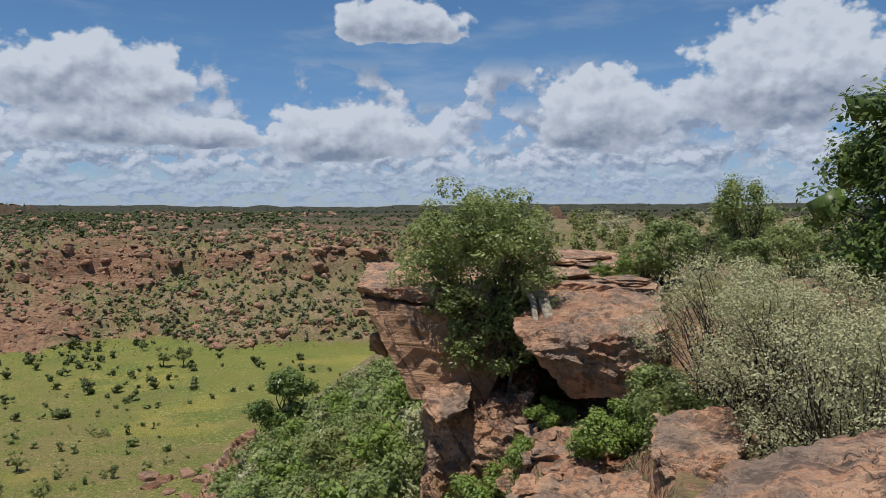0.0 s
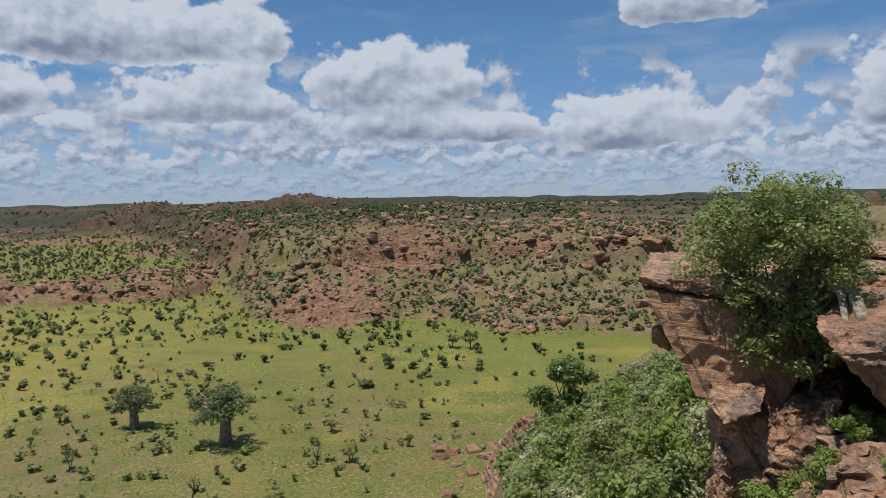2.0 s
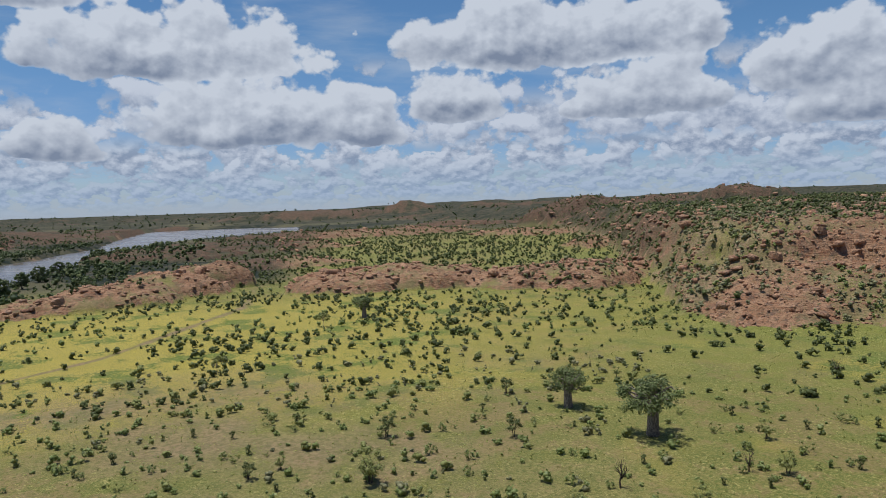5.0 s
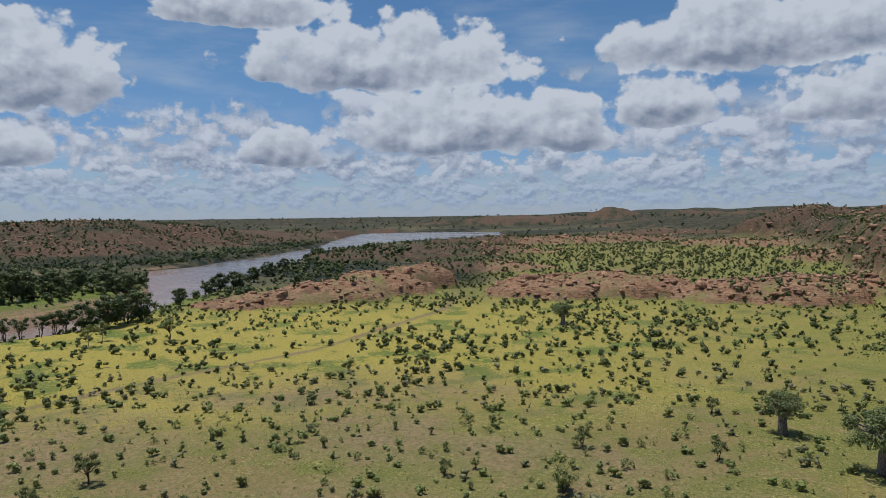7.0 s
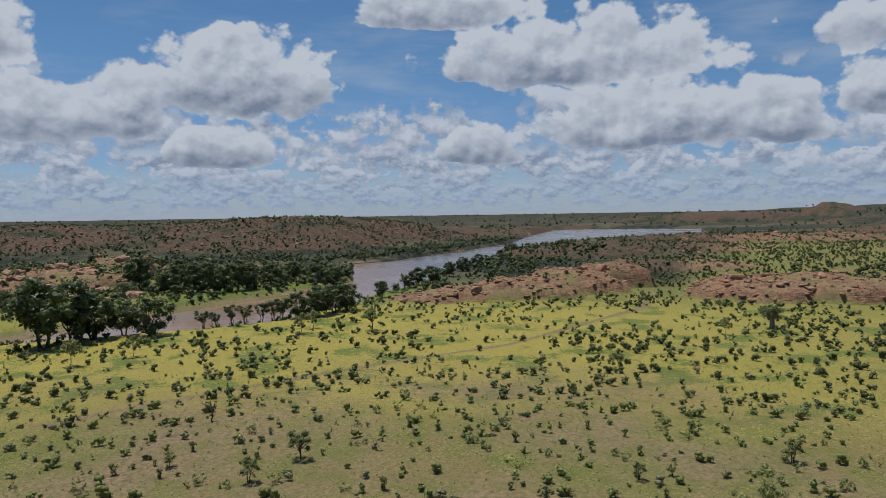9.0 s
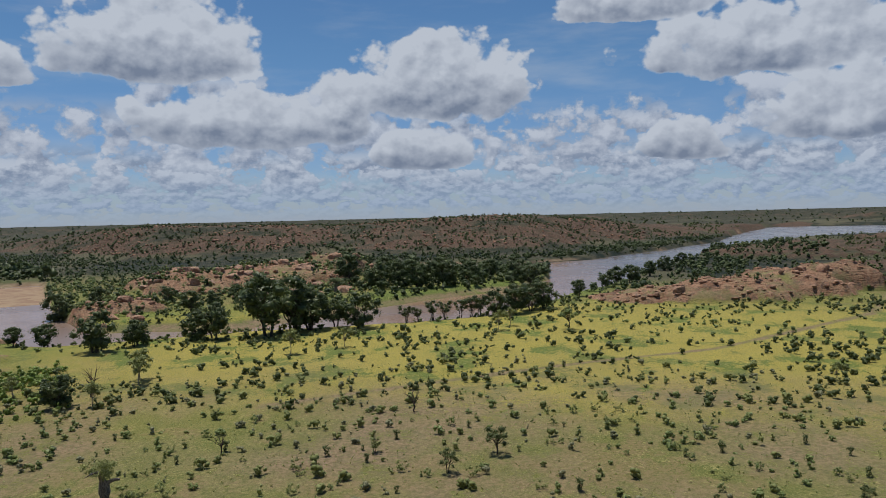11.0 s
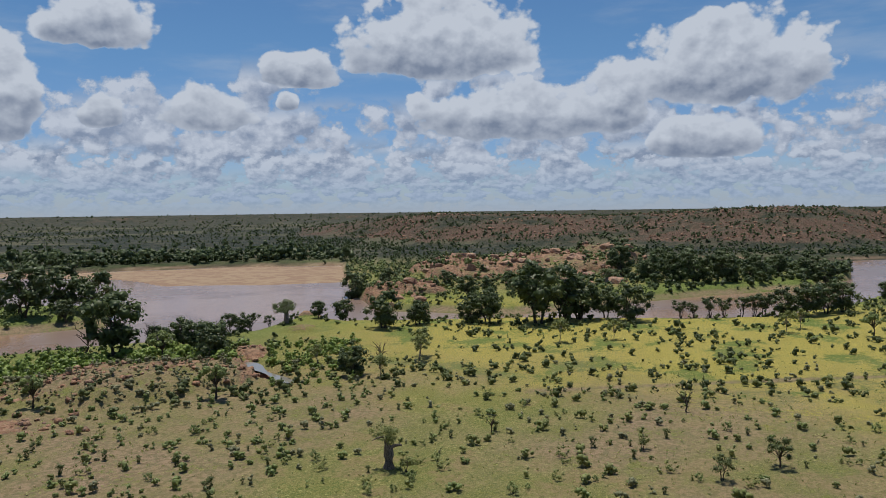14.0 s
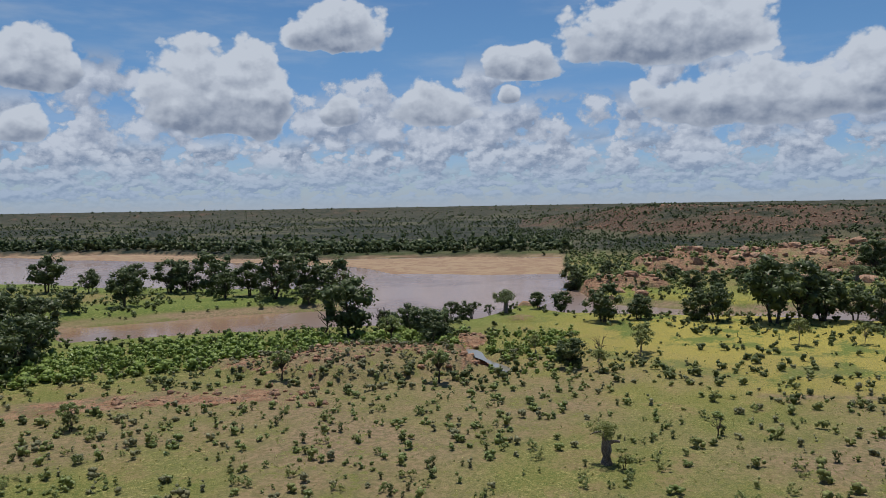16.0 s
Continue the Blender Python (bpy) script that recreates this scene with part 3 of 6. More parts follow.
def relief(x, y):
    """Height of the ground at x, y (arrays), and its cover."""
    x, y = np.asarray(x, float), np.asarray(y, float)
    r, a = np.hypot(x, y), bearing(x, y)
    n60, n15, n5 = fbm(x, y, 60, 4, 1), fbm(x, y, 15, 4, 2), fbm(x, y, 5, 3, 3)
    z = 0.5 * n60 + 0.12 * n15
    z = z + (36 + 3 * fbm(x, y, 900, 3, 8)) * step(1700, 4700, r)
    z = z + 20 * step(1300, 4500, r) * step(68, 44, a) + 17 * step(2200, 4600, r) * step(46, 28, a)
    z = z + 15 * step(2000, 3300, r) * fbm(x, y, 260, 4, 61) * step(70, 50, a)
    z = z + 5 * step(800, 1500, r) * (fbm(x, y, 350, 4, 9) * 0.6 + 0.5) * step(64, 50, a)
    rock = np.zeros_like(r)
    # escarpment that closes the valley ahead, with talus and ledges
    foot = np.interp(a, [-60, 5, 16, 21, 27, 32, 35.5, 38, 40, 43, 48, 62, 75], [225, 250, 246, 276, 270, 266, 296, 420, 600, 950, 1500, 2600, 3000]) + 8 * n60
    span = np.interp(a, [30, 38, 48], [92, 190, 420])
    d = (r - foot) / span + 0.05 * n15 + 0.20 * fbm(x, y, 42, 3, 12) * step(0, 0.35, (r - foot) / span)
    ledges = d + 0.02 * np.sin(d * 34 + 5 * n60 + 3 * n15)
    climb = 0.58 * np.clip(ledges / 0.68, 0, 1) ** 0.9 + 0.24 * step(0.62, 0.74, ledges) + 0.18 * step(0.74, 1.1, ledges)
    gentle = np.clip(ledges / 1.15, 0, 1) ** 0.85
    climb = climb + (gentle - climb) * step(32.5, 37.5, a)
    top = 34.2 + 7 * step(1.2, 8, d) + 1.2 * n60 * step(0.8, 1.3, d)
    cliff = climb * top + (1.3 * n15 + 0.8 * n5) * step(0.02, 0.2, d) * step(1.25, 0.9, d) + 0.5 * n15 * step(0.8, 1.0, d)
    side = step(33, 37, a) * step(50, 43, a) * step(0.03, 0.3, d)
    cliff = cliff + side * (5.0 * np.abs(fbm(x, y, 42, 4, 90)) + 1.5 * n15 - 1.0)
    z = np.where(d > 0, np.maximum(z, cliff), z)
    bare = np.clip(0.26 + 0.75 * fbm(x, y, 70, 3, 23) + 0.35 * n15, 0, 1)
    bare = np.maximum(bare, side * np.clip(0.45 + 0.6 * n15, 0, 1))
    bare = np.maximum(bare, step(1.0, 0.6, np.hypot((a - 30.5) / 5.5, (r - 292) / 36) + 0.25 * n15))
    bare = np.maximum(bare, step(1.0, 0.6, np.hypot((a - 23.5) / 4.5, (r - 345) / 26) + 0.25 * n15))
    bare = np.maximum(bare, step(0.6, 0.7, d) * step(0.86, 0.76, d) * np.clip(0.15 + n60, 0, 1))
    rock = np.maximum(rock, step(0.0, 0.06, d) * step(1.35, 0.95, d) * bare * np.interp(a, [35, 41], [1, 0.75]))
    rock = np.maximum(rock, step(0.9, 1.1, d) * np.clip(0.32 + 0.7 * fbm(x, y, 60, 4, 21), 0, 0.85) * step(4500, 500, r))
    upland = np.maximum(0.6 * step(0.85, 1.15, d), 0.75 * step(390, 520, r) * step(0.05, 0.3, d))
    meadow = step(36, 42, a) * step(66, 60, a)
    # rock humps in the valley and beyond
    wobble = fbm(x, y, 22, 4, 31)
    for row in HUMPS:
        for az, rr, tall, across, deep in row:
            h = whaleback(x, y, wobble, az, rr, tall, across, deep)
            on = h > 0.15
            bumpy = h + np.where(on, 0.10 * np.minimum(h, 8) * (n15 + 0.6 * n5) + (0.08 if rr < 900 else 0.16) * h * n60, 0)
            rock = np.where(bumpy > z, np.maximum(rock, step(0.2, 1.2, h) * np.clip(0.80 + 0.5 * n15 + 0.25 * n5, 0, 1) * (1.0 if rr < 560 or 1000 < rr < 2000 else 0.8)), rock)
            z = np.maximum(z, bumpy)
    # long hill on the far bank
    foot2 = np.interp(a, [70, 74, 84.5, 91, 99, 107, 120, 126, 130], [2600, 1500, 1020, 830, 790, 850, 880, 1200, 1500])
    crest = np.interp(a, [70, 74, 80, 83.5, 87, 90, 93, 99, 103, 105.5, 109, 114, 118, 122, 126, 129.5], [4, 7, 14, 20, 34, 40, 42, 41, 36, 32, 34, 36, 39, 34, 20, 0])
    d2 = (r - foot2) / 320 + 0.06 * n60
    hill = crest * step(-0.05, 1.0, d2) * step(2.9, 1.5, d2) * (1 + 0.05 * n60) + 1.6 * (n15 + 0.5 * n5) * step(0, 0.3, d2) * step(2.6, 1.6, d2) * (crest > 3)
    rock = np.where(hill > z, np.maximum(rock, np.clip(0.66 + 0.55 * fbm(x, y, 45, 4, 14), 0, 1) * step(0.1, 0.3, d2)), rock)
    z = np.maximum(z, hill)
    # river, island and sandbar
    wet, bar = river(x, y, a, r)
    z = np.where(wet > -14, z * step(0, -14, wet) + (-3.2) * step(-14, 0, wet), z)
    z = np.where(wet > 0, -3.2 - 3.0 * step(0, 9, wet), z)
    z = np.where((wet > 0) & (bar > 0), -6.2 + (2.35 + 0.45 * step(0, 90, bar) + 0.12 * n60) * step(0, 10, bar), z)
    sand = step(-2, 6, bar) * (wet > -8) + 0.8 * step(-9, -4, wet) * step(1, -3, wet) * step(0.0, 0.5, n60)
    # the hill on which the eye stands: plateau to the right and behind, slope to the left
    base = np.interp(a, [-90, 0, 3, 5, 10, 14, 17, 20, 24, 168, 176, 200, 270], [400, 330, 285, 240, 182, 150, 124, 72, 48, 48, 60, 300, 400])
    s = np.clip((r - 25) / (base - 25), 0, 1)
    slope = np.where(r < 25, np.interp(r, [0, 3, 6, 12, 25], [43.3, 43.3, 40.3, 36.6, 33.0]), 33 * (1 - s)) + (0.9 * n15 + 0.4 * n5) * step(6, 20, r) * step(1, 0.9, s)
    gully = np.interp(r, [0, 3.5, 6, 12, 20, 24, 27.5, 30], [43.3, 43.3, 40.5, 37.2, 36.0, 35.6, 36.2, 42.0])
    rubble = np.interp(r, [0, 3.5, 6, 11, 17, 21, 24, 27.5, 30], [43.3, 43.3, 40.8, 37.9, 38.3, 38.8, 38.0, 38.4, 42.0])
    gully = gully + (rubble - gully) * step(-4.5, -7.5, a)
    shelf = np.interp(r, [0, 5, 9, 14, 20, 28], [43.3, 43.0, 41.2, 40.0, 40.4, 42.2])
    flat = gully + (shelf - gully) * step(-13, -18, a)
    flat = flat + 0.25 * n15 * step(24, 36, r) + 0.8 * n60 * step(40, 90, r)
    flat = np.where(r > base * 0.75, flat * step(base * 1.4, base * 0.75, r), flat)
    back = step(24, 28, r)
    on_flat = np.maximum(np.clip((4.5 - 6 * back - a) / (5 - 2 * back), 0, 1), step(178, 186, a))
    own = slope * (1 - on_flat) + flat * on_flat
    own = np.where(r < base * 1.4, own, -50)
    rock = np.where(own > z, np.clip(0.35 + 0.5 * n15 + 0.4 * n5, 0, 1) * step(60, 25, r) + 0.25 * step(40, 80, r), rock)
    z = np.maximum(z, own)
    for az1, r1, az2, r2 in ((133.0, 236, 132.2, 222), (132.2, 222, 130.2, 204)):
        p, q = polar(az1, r1), polar(az2, r2)
        k = np.clip(((x - p.x) * (q.x - p.x) + (y - p.y) * (q.y - p.y)) / (q - p).length_squared, 0, 1)
        away = np.hypot(x - p.x - k * (q.x - p.x), y - p.y - k * (q.y - p.y)) + 0.6 * n15
        z = np.where(away < 6, np.minimum(z, -1.7 + 2.0 * step(1.0, 6, away)), z)
    crease = 1 - np.abs(fbm(x, y, 13, 3, 81)) * 2.2
    z = z + rock * (0.5 * n5 + 0.35 * n15 - 1.5 * np.clip(crease, 0, 1) ** 3) * step(60, 120, r)
    low = step(3.0, 1.0, z) * step(-2.5, -1.0, z)
    # cover: yellow flowers on the middle of the plain, bare soil, lush banks, far scrub (also carries painted cloud
    # shade)
    flower = 0.88 * low * step(150, 215, r + 22 * n60) * step(440, 330, r) * np.interp(a, [36, 46, 55, 62, 72, 117, 125, 132], [0.2, 0.45, 0.7, 0.85, 1, 1, 0.55, 0.05])
    flower = flower + 0.35 * low * step(0.35, 0.7, fbm(x, y, 28, 3, 40)) * step(60, 20, a)
    soil = low * np.clip(0.35 + 0.9 * fbm(x, y, 38, 4, 44), 0, 1) * step(260, 150, r) * step(30, 60, a) + (1 - low) * np.clip(0.85 + 0.5 * n15, 0, 1) * step(25, 60, r)
    for az1, r1, az2, r2 in ((63.7, 556, 67.3, 450), (67.3, 450, 68.3, 361), (68.3, 361, 78.2, 257), (78.2, 257, 86.8, 230), (86.8, 230, 95.4, 209), (95.4, 209, 112, 186)):
        p, q = polar(az1, r1), polar(az2, r2)
        k = np.clip(((x - p.x) * (q.x - p.x) + (y - p.y) * (q.y - p.y)) / (q - p).length_squared, 0, 1)
        away = np.hypot(x - p.x - k * (q.x - p.x), y - p.y - k * (q.y - p.y)) + 1.2 * n15
        soil = np.maximum(soil, 0.9 * step(2.2, 0.6, away))
        flower = flower * step(0.6, 2.4, away)
    red = step(12, 6, np.abs(r - np.interp(a, [143, 150, 156, 168], [178, 185, 190, 194])) + 3 * n15) * step(142, 146, a) * np.clip(0.62 + 0.5 * n15, 0, 1)
    rock = np.where((a > 134) & (a < 160) & (r < 260) & (r > 160), rock * np.clip(0.42 + 0.5 * n15, 0, 0.8), rock)
    rock = np.maximum(rock, red * 0.8)
    soil = np.maximum(soil, red)
    lush = low * np.maximum(step(-70, -20, wet) * step(200, 330, r) * 0.9, 0.75 * step(55, 15, a) * step(120, 250, r)) + step(-60, -10, wet) * (r > 340) * 0.7
    lush = np.clip(lush + 0.25 * n60 * low, 0, 1)
    scrub = np.maximum(np.maximum(step(520, 820, r), step(430, 540, r) * step(63, 67, a) * step(92, 86, a)) * (1 - meadow) + step(850, 1600, r) * meadow, upland * step(330, 400, r))
    # high far hills take the full mask, so the painted cloud shade covers them
    scrub = np.maximum(scrub, step(10, 18, z) * step(650, 950, r)) * np.where(z > 3, 0.92, 1.0)
    return z, wet, np.clip(rock, 0, 1), np.clip(flower, 0, 1), np.clip(soil, 0, 1), np.clip(sand, 0, 1), scrub, lush


def ground_at(x, y):
    return float(relief(np.array([x]), np.array([y]))[0][0])


def raw_mesh(name, verts, faces):
    """A mesh from arrays of corners and equal-sided faces."""
    me = bpy.data.meshes.new(name)
    verts, faces = np.asarray(verts, np.float32), np.asarray(faces, np.int32)
    k = faces.shape[1]
    me.vertices.add(len(verts))
    me.vertices.foreach_set("co", verts.ravel())
    me.loops.add(faces.size)
    me.loops.foreach_set("vertex_index", faces.ravel())
    me.polygons.add(len(faces))
    me.polygons.foreach_set("loop_start", np.arange(0, faces.size, k, dtype=np.int32))
    me.update(calc_edges=True)
    return me


def smooth(me, on=True):
    me.polygons.foreach_set("use_smooth", np.full(len(me.polygons), on))
    return me


# ---- the ground: one sheet to the horizon ----
def build_ground():
    angles = np.concatenate([np.arange(-34, 170, 0.36), np.arange(170, 326, 3.0)])
    radii = np.concatenate([np.linspace(0.0, 24, 36), np.linspace(24.5, 36, 24), np.linspace(37, 110, 42), np.linspace(112, 226, 54), np.linspace(227, 440, 145), np.linspace(442, 540, 50),
                            np.linspace(544, 860, 84), np.geomspace(866, 1650, 84), np.geomspace(1672, 4950, 50)])
    a, r = np.meshgrid(np.radians(angles), radii, indexing="ij")
    x, y = -np.sin(a) * r, np.cos(a) * r
    z, wet, rock, flower, soil, sand, scrub, lush = relief(x.ravel(), y.ravel())
    na, nr = a.shape
    index = np.arange(na * nr).reshape(na, nr)
    nxt = np.roll(index, -1, axis=0)
    quads = np.stack([index[:, :-1], nxt[:, :-1], nxt[:, 1:], index[:, 1:]], -1).reshape(-1, 4)[:, ::-1]
    me = raw_mesh("ground", np.stack([x.ravel(), y.ravel(), z], -1), quads)
    smooth(me)
    for name, three in (("cover", (rock, flower, soil)), ("cover_far", (sand, scrub, lush))):
        layer = me.color_attributes.new(name, "FLOAT_COLOR", "POINT")
        layer.data.foreach_set("color", np.stack([*three, np.ones(len(z))], -1).astype(np.float32).ravel())
    me.materials.append(GROUND)
    return tagged(new("ground", me), "green valley floor with yellow flowers, red rock hills and sandbars", "ground", kind="structure")


build_ground()
water = new("water", raw_mesh("water", [(-3600, -1800, -4), (300, -1800, -4), (300, 2600, -4), (-3600, 2600, -4)], [(0, 1, 2, 3)]))
water.data.materials.append(WATER)
tagged(water, "wide calm river of brown silty water between low banks", "river", kind="structure")

shore = []
for k in range(13):
    q = k / 12
    mid = polar(133.3 - 3.0 * q + 0.35 * math.sin(3.1 * q), 237 - 33 * q, -0.6)
    half = (1.3 + 0.7 * math.sin(3.1 * q) + 0.9 * math.sin(9 * q)) * (0.25 if k in (0, 12) else 1.0)
    ahead = (polar(129, 200) - polar(133.3, 243)).normalized()
    shore += [mid + Vector((-ahead.y, ahead.x, 0)) * half, mid - Vector((-ahead.y, ahead.x, 0)) * (half * (0.8 + 0.4 * math.sin(7 * q)))]
pool = new("pool", raw_mesh("pool", shore, [(2 * k, 2 * k + 1, 2 * k + 3, 2 * k + 2) for k in range(12)]))
pool.data.materials.append(POOL)
tagged(pool, "small grey pool lying in the meadow", "pool", kind="structure")


# ---- builders for rocks and plants ----
def part(name, me, mat, parent=None, label=""):
    me.materials.clear()
    me.materials.append(mat)
    ob = new(name, me)
    if parent is not None:
        ob.parent = parent
    return tagged(ob, label)


def tube(points, radii, sides=7):
    """Corners and quads of a tapered limb along the points."""
    verts, faces = [], []
    for i, (p, rad) in enumerate(zip(points, radii)):
        p = Vector(p)
        ahead = Vector(points[min(i + 1, len(points) - 1)]) - Vector(points[max(i - 1, 0)])
        turn = ahead.to_track_quat("Z", "Y").to_matrix()
        for k in range(sides):
            ang = 2 * math.pi * k / sides
            verts.append(p + turn @ Vector((math.cos(ang) * rad, math.sin(ang) * rad, 0)))
        if i:
            o = (i - 1) * sides
            faces += [(o + k, o + (k + 1) % sides, o + sides + (k + 1) % sides, o + sides + k) for k in range(sides)]
    return np.array(verts), np.array(faces)


def join(pieces):
    verts, faces, o = [], [], 0
    for v, f in pieces:
        verts.append(v)
        faces.append(f + o)
        o += len(v)
    return np.concatenate(verts), np.concatenate(faces)


def bent(rng, a, b, n=5, sway=0.12):
    a, b = np.array(a, float), np.array(b, float)
    length = np.linalg.norm(b - a)
    pts = []
    off = np.zeros(3)
    for i in range(n):
        k = i / (n - 1)
        if 0 < i < n - 1:
            off = off + rng.normal(0, sway * length / n * 1.6, 3)
        pts.append(a + (b - a) * k + off * math.sin(math.pi * k) + np.array([0, 0, 0.10 * length * math.sin(math.pi * k)]))
    return pts


def leaves(rng, centres, radii, count, size, squash=0.8, shell=0.45, slim=0.55):
    """Corners and quads of many small leaves set in round clumps."""
    centres, radii = np.asarray(centres, float), np.asarray(radii, float)
    weight = radii ** 2
    pick = rng.choice(len(centres), count, p=weight / weight.sum())
    way = rng.normal(size=(count, 3))
    way /= np.linalg.norm(way, axis=1, keepdims=True)
    dist = radii[pick] * (shell + (1 - shell) * rng.random(count) ** 0.6) * (0.82 + 0.36 * rng.random(count))
    mid = centres[pick] + way * dist[:, None] * np.array([1, 1, squash])
    normal = way * 1.0 + rng.normal(size=(count, 3)) * 0.55 + np.array([0, 0, 0.75])
    normal /= np.linalg.norm(normal, axis=1, keepdims=True)
    side = np.cross(normal, rng.normal(size=(count, 3)))
    side /= np.linalg.norm(side, axis=1, keepdims=True) + 1e-9
    other = np.cross(normal, side)
    s = size * (0.55 + 0.9 * rng.random(count))[:, None]
    verts = np.stack([mid - side * s, mid - other * s * slim + normal * s * 0.12, mid + side * s, mid + other * s * slim + normal * s * 0.12], 1).reshape(-1, 3)
    return verts, np.arange(count * 4).reshape(-1, 4)


def clumps(rng, n, wide, low, high, small, large, flat=0.0):
    """Middles and sizes of the clumps of a crown between two heights."""
    mids, sizes = [], []
    for k in range(n):
        ang, q = rng.random() * 2 * math.pi, rng.random() ** 0.5
        h = rng.random()
        room = math.sqrt(max(0.05, 1 - (2 * h - 1 + flat) ** 2 * 0.8))
        mids.append((math.cos(ang) * q * wide * room, math.sin(ang) * q * wide * room, low + (high - low) * h))
        sizes.append(small + (large - small) * rng.random())
    return np.array(mids), np.array(sizes)


def make_tree(name, seed, tall, wide, stem, girth, leaf, bark, n_clumps=16, n_leaves=1800, size=0.3, bole=0.3, stems=1, flat=0.0, lump=(0.16, 0.30), lean=0.0):
    """A tree at the origin: an empty with its trunk (with limbs) and its crown."""
    rng = np.random.default_rng(seed)
    root = new(name)
    mids, sizes = clumps(rng, n_clumps, wide * 0.40, tall * bole + tall * lump[1] * 0.5, tall * (1 - lump[0] * 0.8), tall * lump[0], tall * lump[1], flat)
    mids[:, 0] += lean * mids[:, 2]
    pieces = []
    for k in range(stems):
        ang = 2 * math.pi * (k + rng.random() * 0.6) / stems
        spread = 0.0 if stems == 1 else girth * 1.6
        foot = (math.cos(ang) * spread, math.sin(ang) * spread, -0.6)
        fork = np.array((math.cos(ang) * spread * 2.2 + lean * stem, math.sin(ang) * spread * 2.2, stem * (0.85 + 0.3 * rng.random())))
        pieces.append(tube(bent(rng, foot, fork, 6, 0.10), np.linspace(girth * 1.15, girth * 0.75, 6), 9))
        mine = [i for i in range(n_clumps) if i % stems == k]
        for i in mine if n_clumps < 30 else mine[::2]:
            pieces.append(tube(bent(rng, fork - np.array((0, 0, girth * 0.5)), mids[i], 5, 0.16), np.linspace(girth * 0.5, girth * 0.07, 5), 5))
    v, f = join(pieces)
    part("trunk", smooth(raw_mesh("trunk", v, f)), bark, root)
    v, f = leaves(rng, mids, sizes, n_leaves, size)
    v, f = join([lump_cores(rng, mids, sizes), (v, f)])
    part("crown", raw_mesh("crown", v, f), leaf, root)
    return root


def make_shrub(name, seed, tall, wide, leaf, bark, n_leaves=900, size=0.1, n_clumps=12, girth=0.03, squash=0.85, stems=7, lump=(0.18, 0.34), heart=0.5):
    """A shrub at the origin: an empty with its stems and its foliage."""
    rng = np.random.default_rng(seed)
    root = new(name)
    mids, sizes = clumps(rng, n_clumps, wide * 0.42, tall * 0.16, tall * 0.84, tall * lump[0], tall * lump[1])
    pieces = []
    for i in range(min(stems, n_clumps)):
        pieces.append(tube(bent(rng, (rng.normal() * 0.06 * wide, rng.normal() * 0.06 * wide, -0.3), mids[i], 5, 0.2), np.linspace(girth, girth * 0.2, 5), 5))
        for k in range(3):
            start = mids[i] * (0.45 + 0.2 * rng.random())
            end = mids[i] + rng.normal(size=3) * sizes[i] * 0.6
            pieces.append(tube(bent(rng, start, end, 4, 0.2), np.linspace(girth * 0.5, girth * 0.12, 4), 4))
    v, f = join(pieces)
    part("wood", smooth(raw_mesh("wood", v, f)), bark, root)
    v, f = leaves(rng, mids, sizes, n_leaves, size, squash)
    if heart:
        v, f = join([lump_cores(rng, mids, sizes, squash, heart), (v, f)])
    part("foliage", raw_mesh("foliage", v, f), leaf, root)
    return root


def set_down(thing, az, r, scale=1.0, turn=None, z=None, sink=0.0, stretch=1.0):
    """The pose of a plant or stone on the ground at that azimuth and distance."""
    p = polar(az, r)
    p.z = (ground_at(p.x, p.y) if z is None else z) - sink
    turn = random.random() * 360 if turn is None else turn
    return Matrix.Translation(p) @ pose(0, 0, 0, 0, 0, turn) @ Matrix.Diagonal((scale, scale, scale * stretch, 1))


class Kind:
    """Prototypes of one kind, set down one after another; the first use of each is the prototype itself."""

    def __init__(self, protos, label, category, group=""):
        self.protos, self.used = protos, set()
        for ob in protos:
            tagged(ob, label, category, group)

    def place(self, m, which=None):
        which = random.randrange(len(self.protos)) if which is None else which % len(self.protos)
        ob = self.protos[which]
        if which not in self.used:
            self.used.add(which)
            ob.matrix_basis = m
            return ob
        got = copy_thing(ob, m)
        got.matrix_basis = m
        return got


def stone_mesh(name, seed, sx, sy, sz, cuts=3, rough=0.22, blocky=0.55, strata=0.0):
    """A weathered boulder: a rounded block with chipped faces."""
    rng = random.Random(seed)
    bm = bmesh.new()
    bmesh.ops.create_icosphere(bm, subdivisions=cuts, radius=1.0)
    off = Vector((rng.uniform(-50, 50), rng.uniform(-50, 50), rng.uniform(-50, 50)))
    planes = []
    for k in range(9):
        d = Vector((rng.uniform(-1, 1), rng.uniform(-1, 1), rng.uniform(-0.8, 1))).normalized()
        planes.append((d, rng.uniform(0.55, 0.9)))
    for v in bm.verts:
        p = v.co.copy()
        for d, lim in planes:
            over = p.dot(d) - lim
            if over > 0:
                p -= d * over * blocky * 1.5
        m = noise.fractal(p * 1.6 + off, 0.9, 2.1, 4)
        p *= 1 + rough * m
        if strata:
            p.x *= 1 + strata * math.sin(p.z * 14 + m * 3)
            p.y *= 1 + strata * math.sin(p.z * 14 + m * 3)
        v.co = Vector((p.x * sx, p.y * sy, p.z * sz))
    me = bpy.data.meshes.new(name)
    bm.to_mesh(me)
    bm.free()
    return me


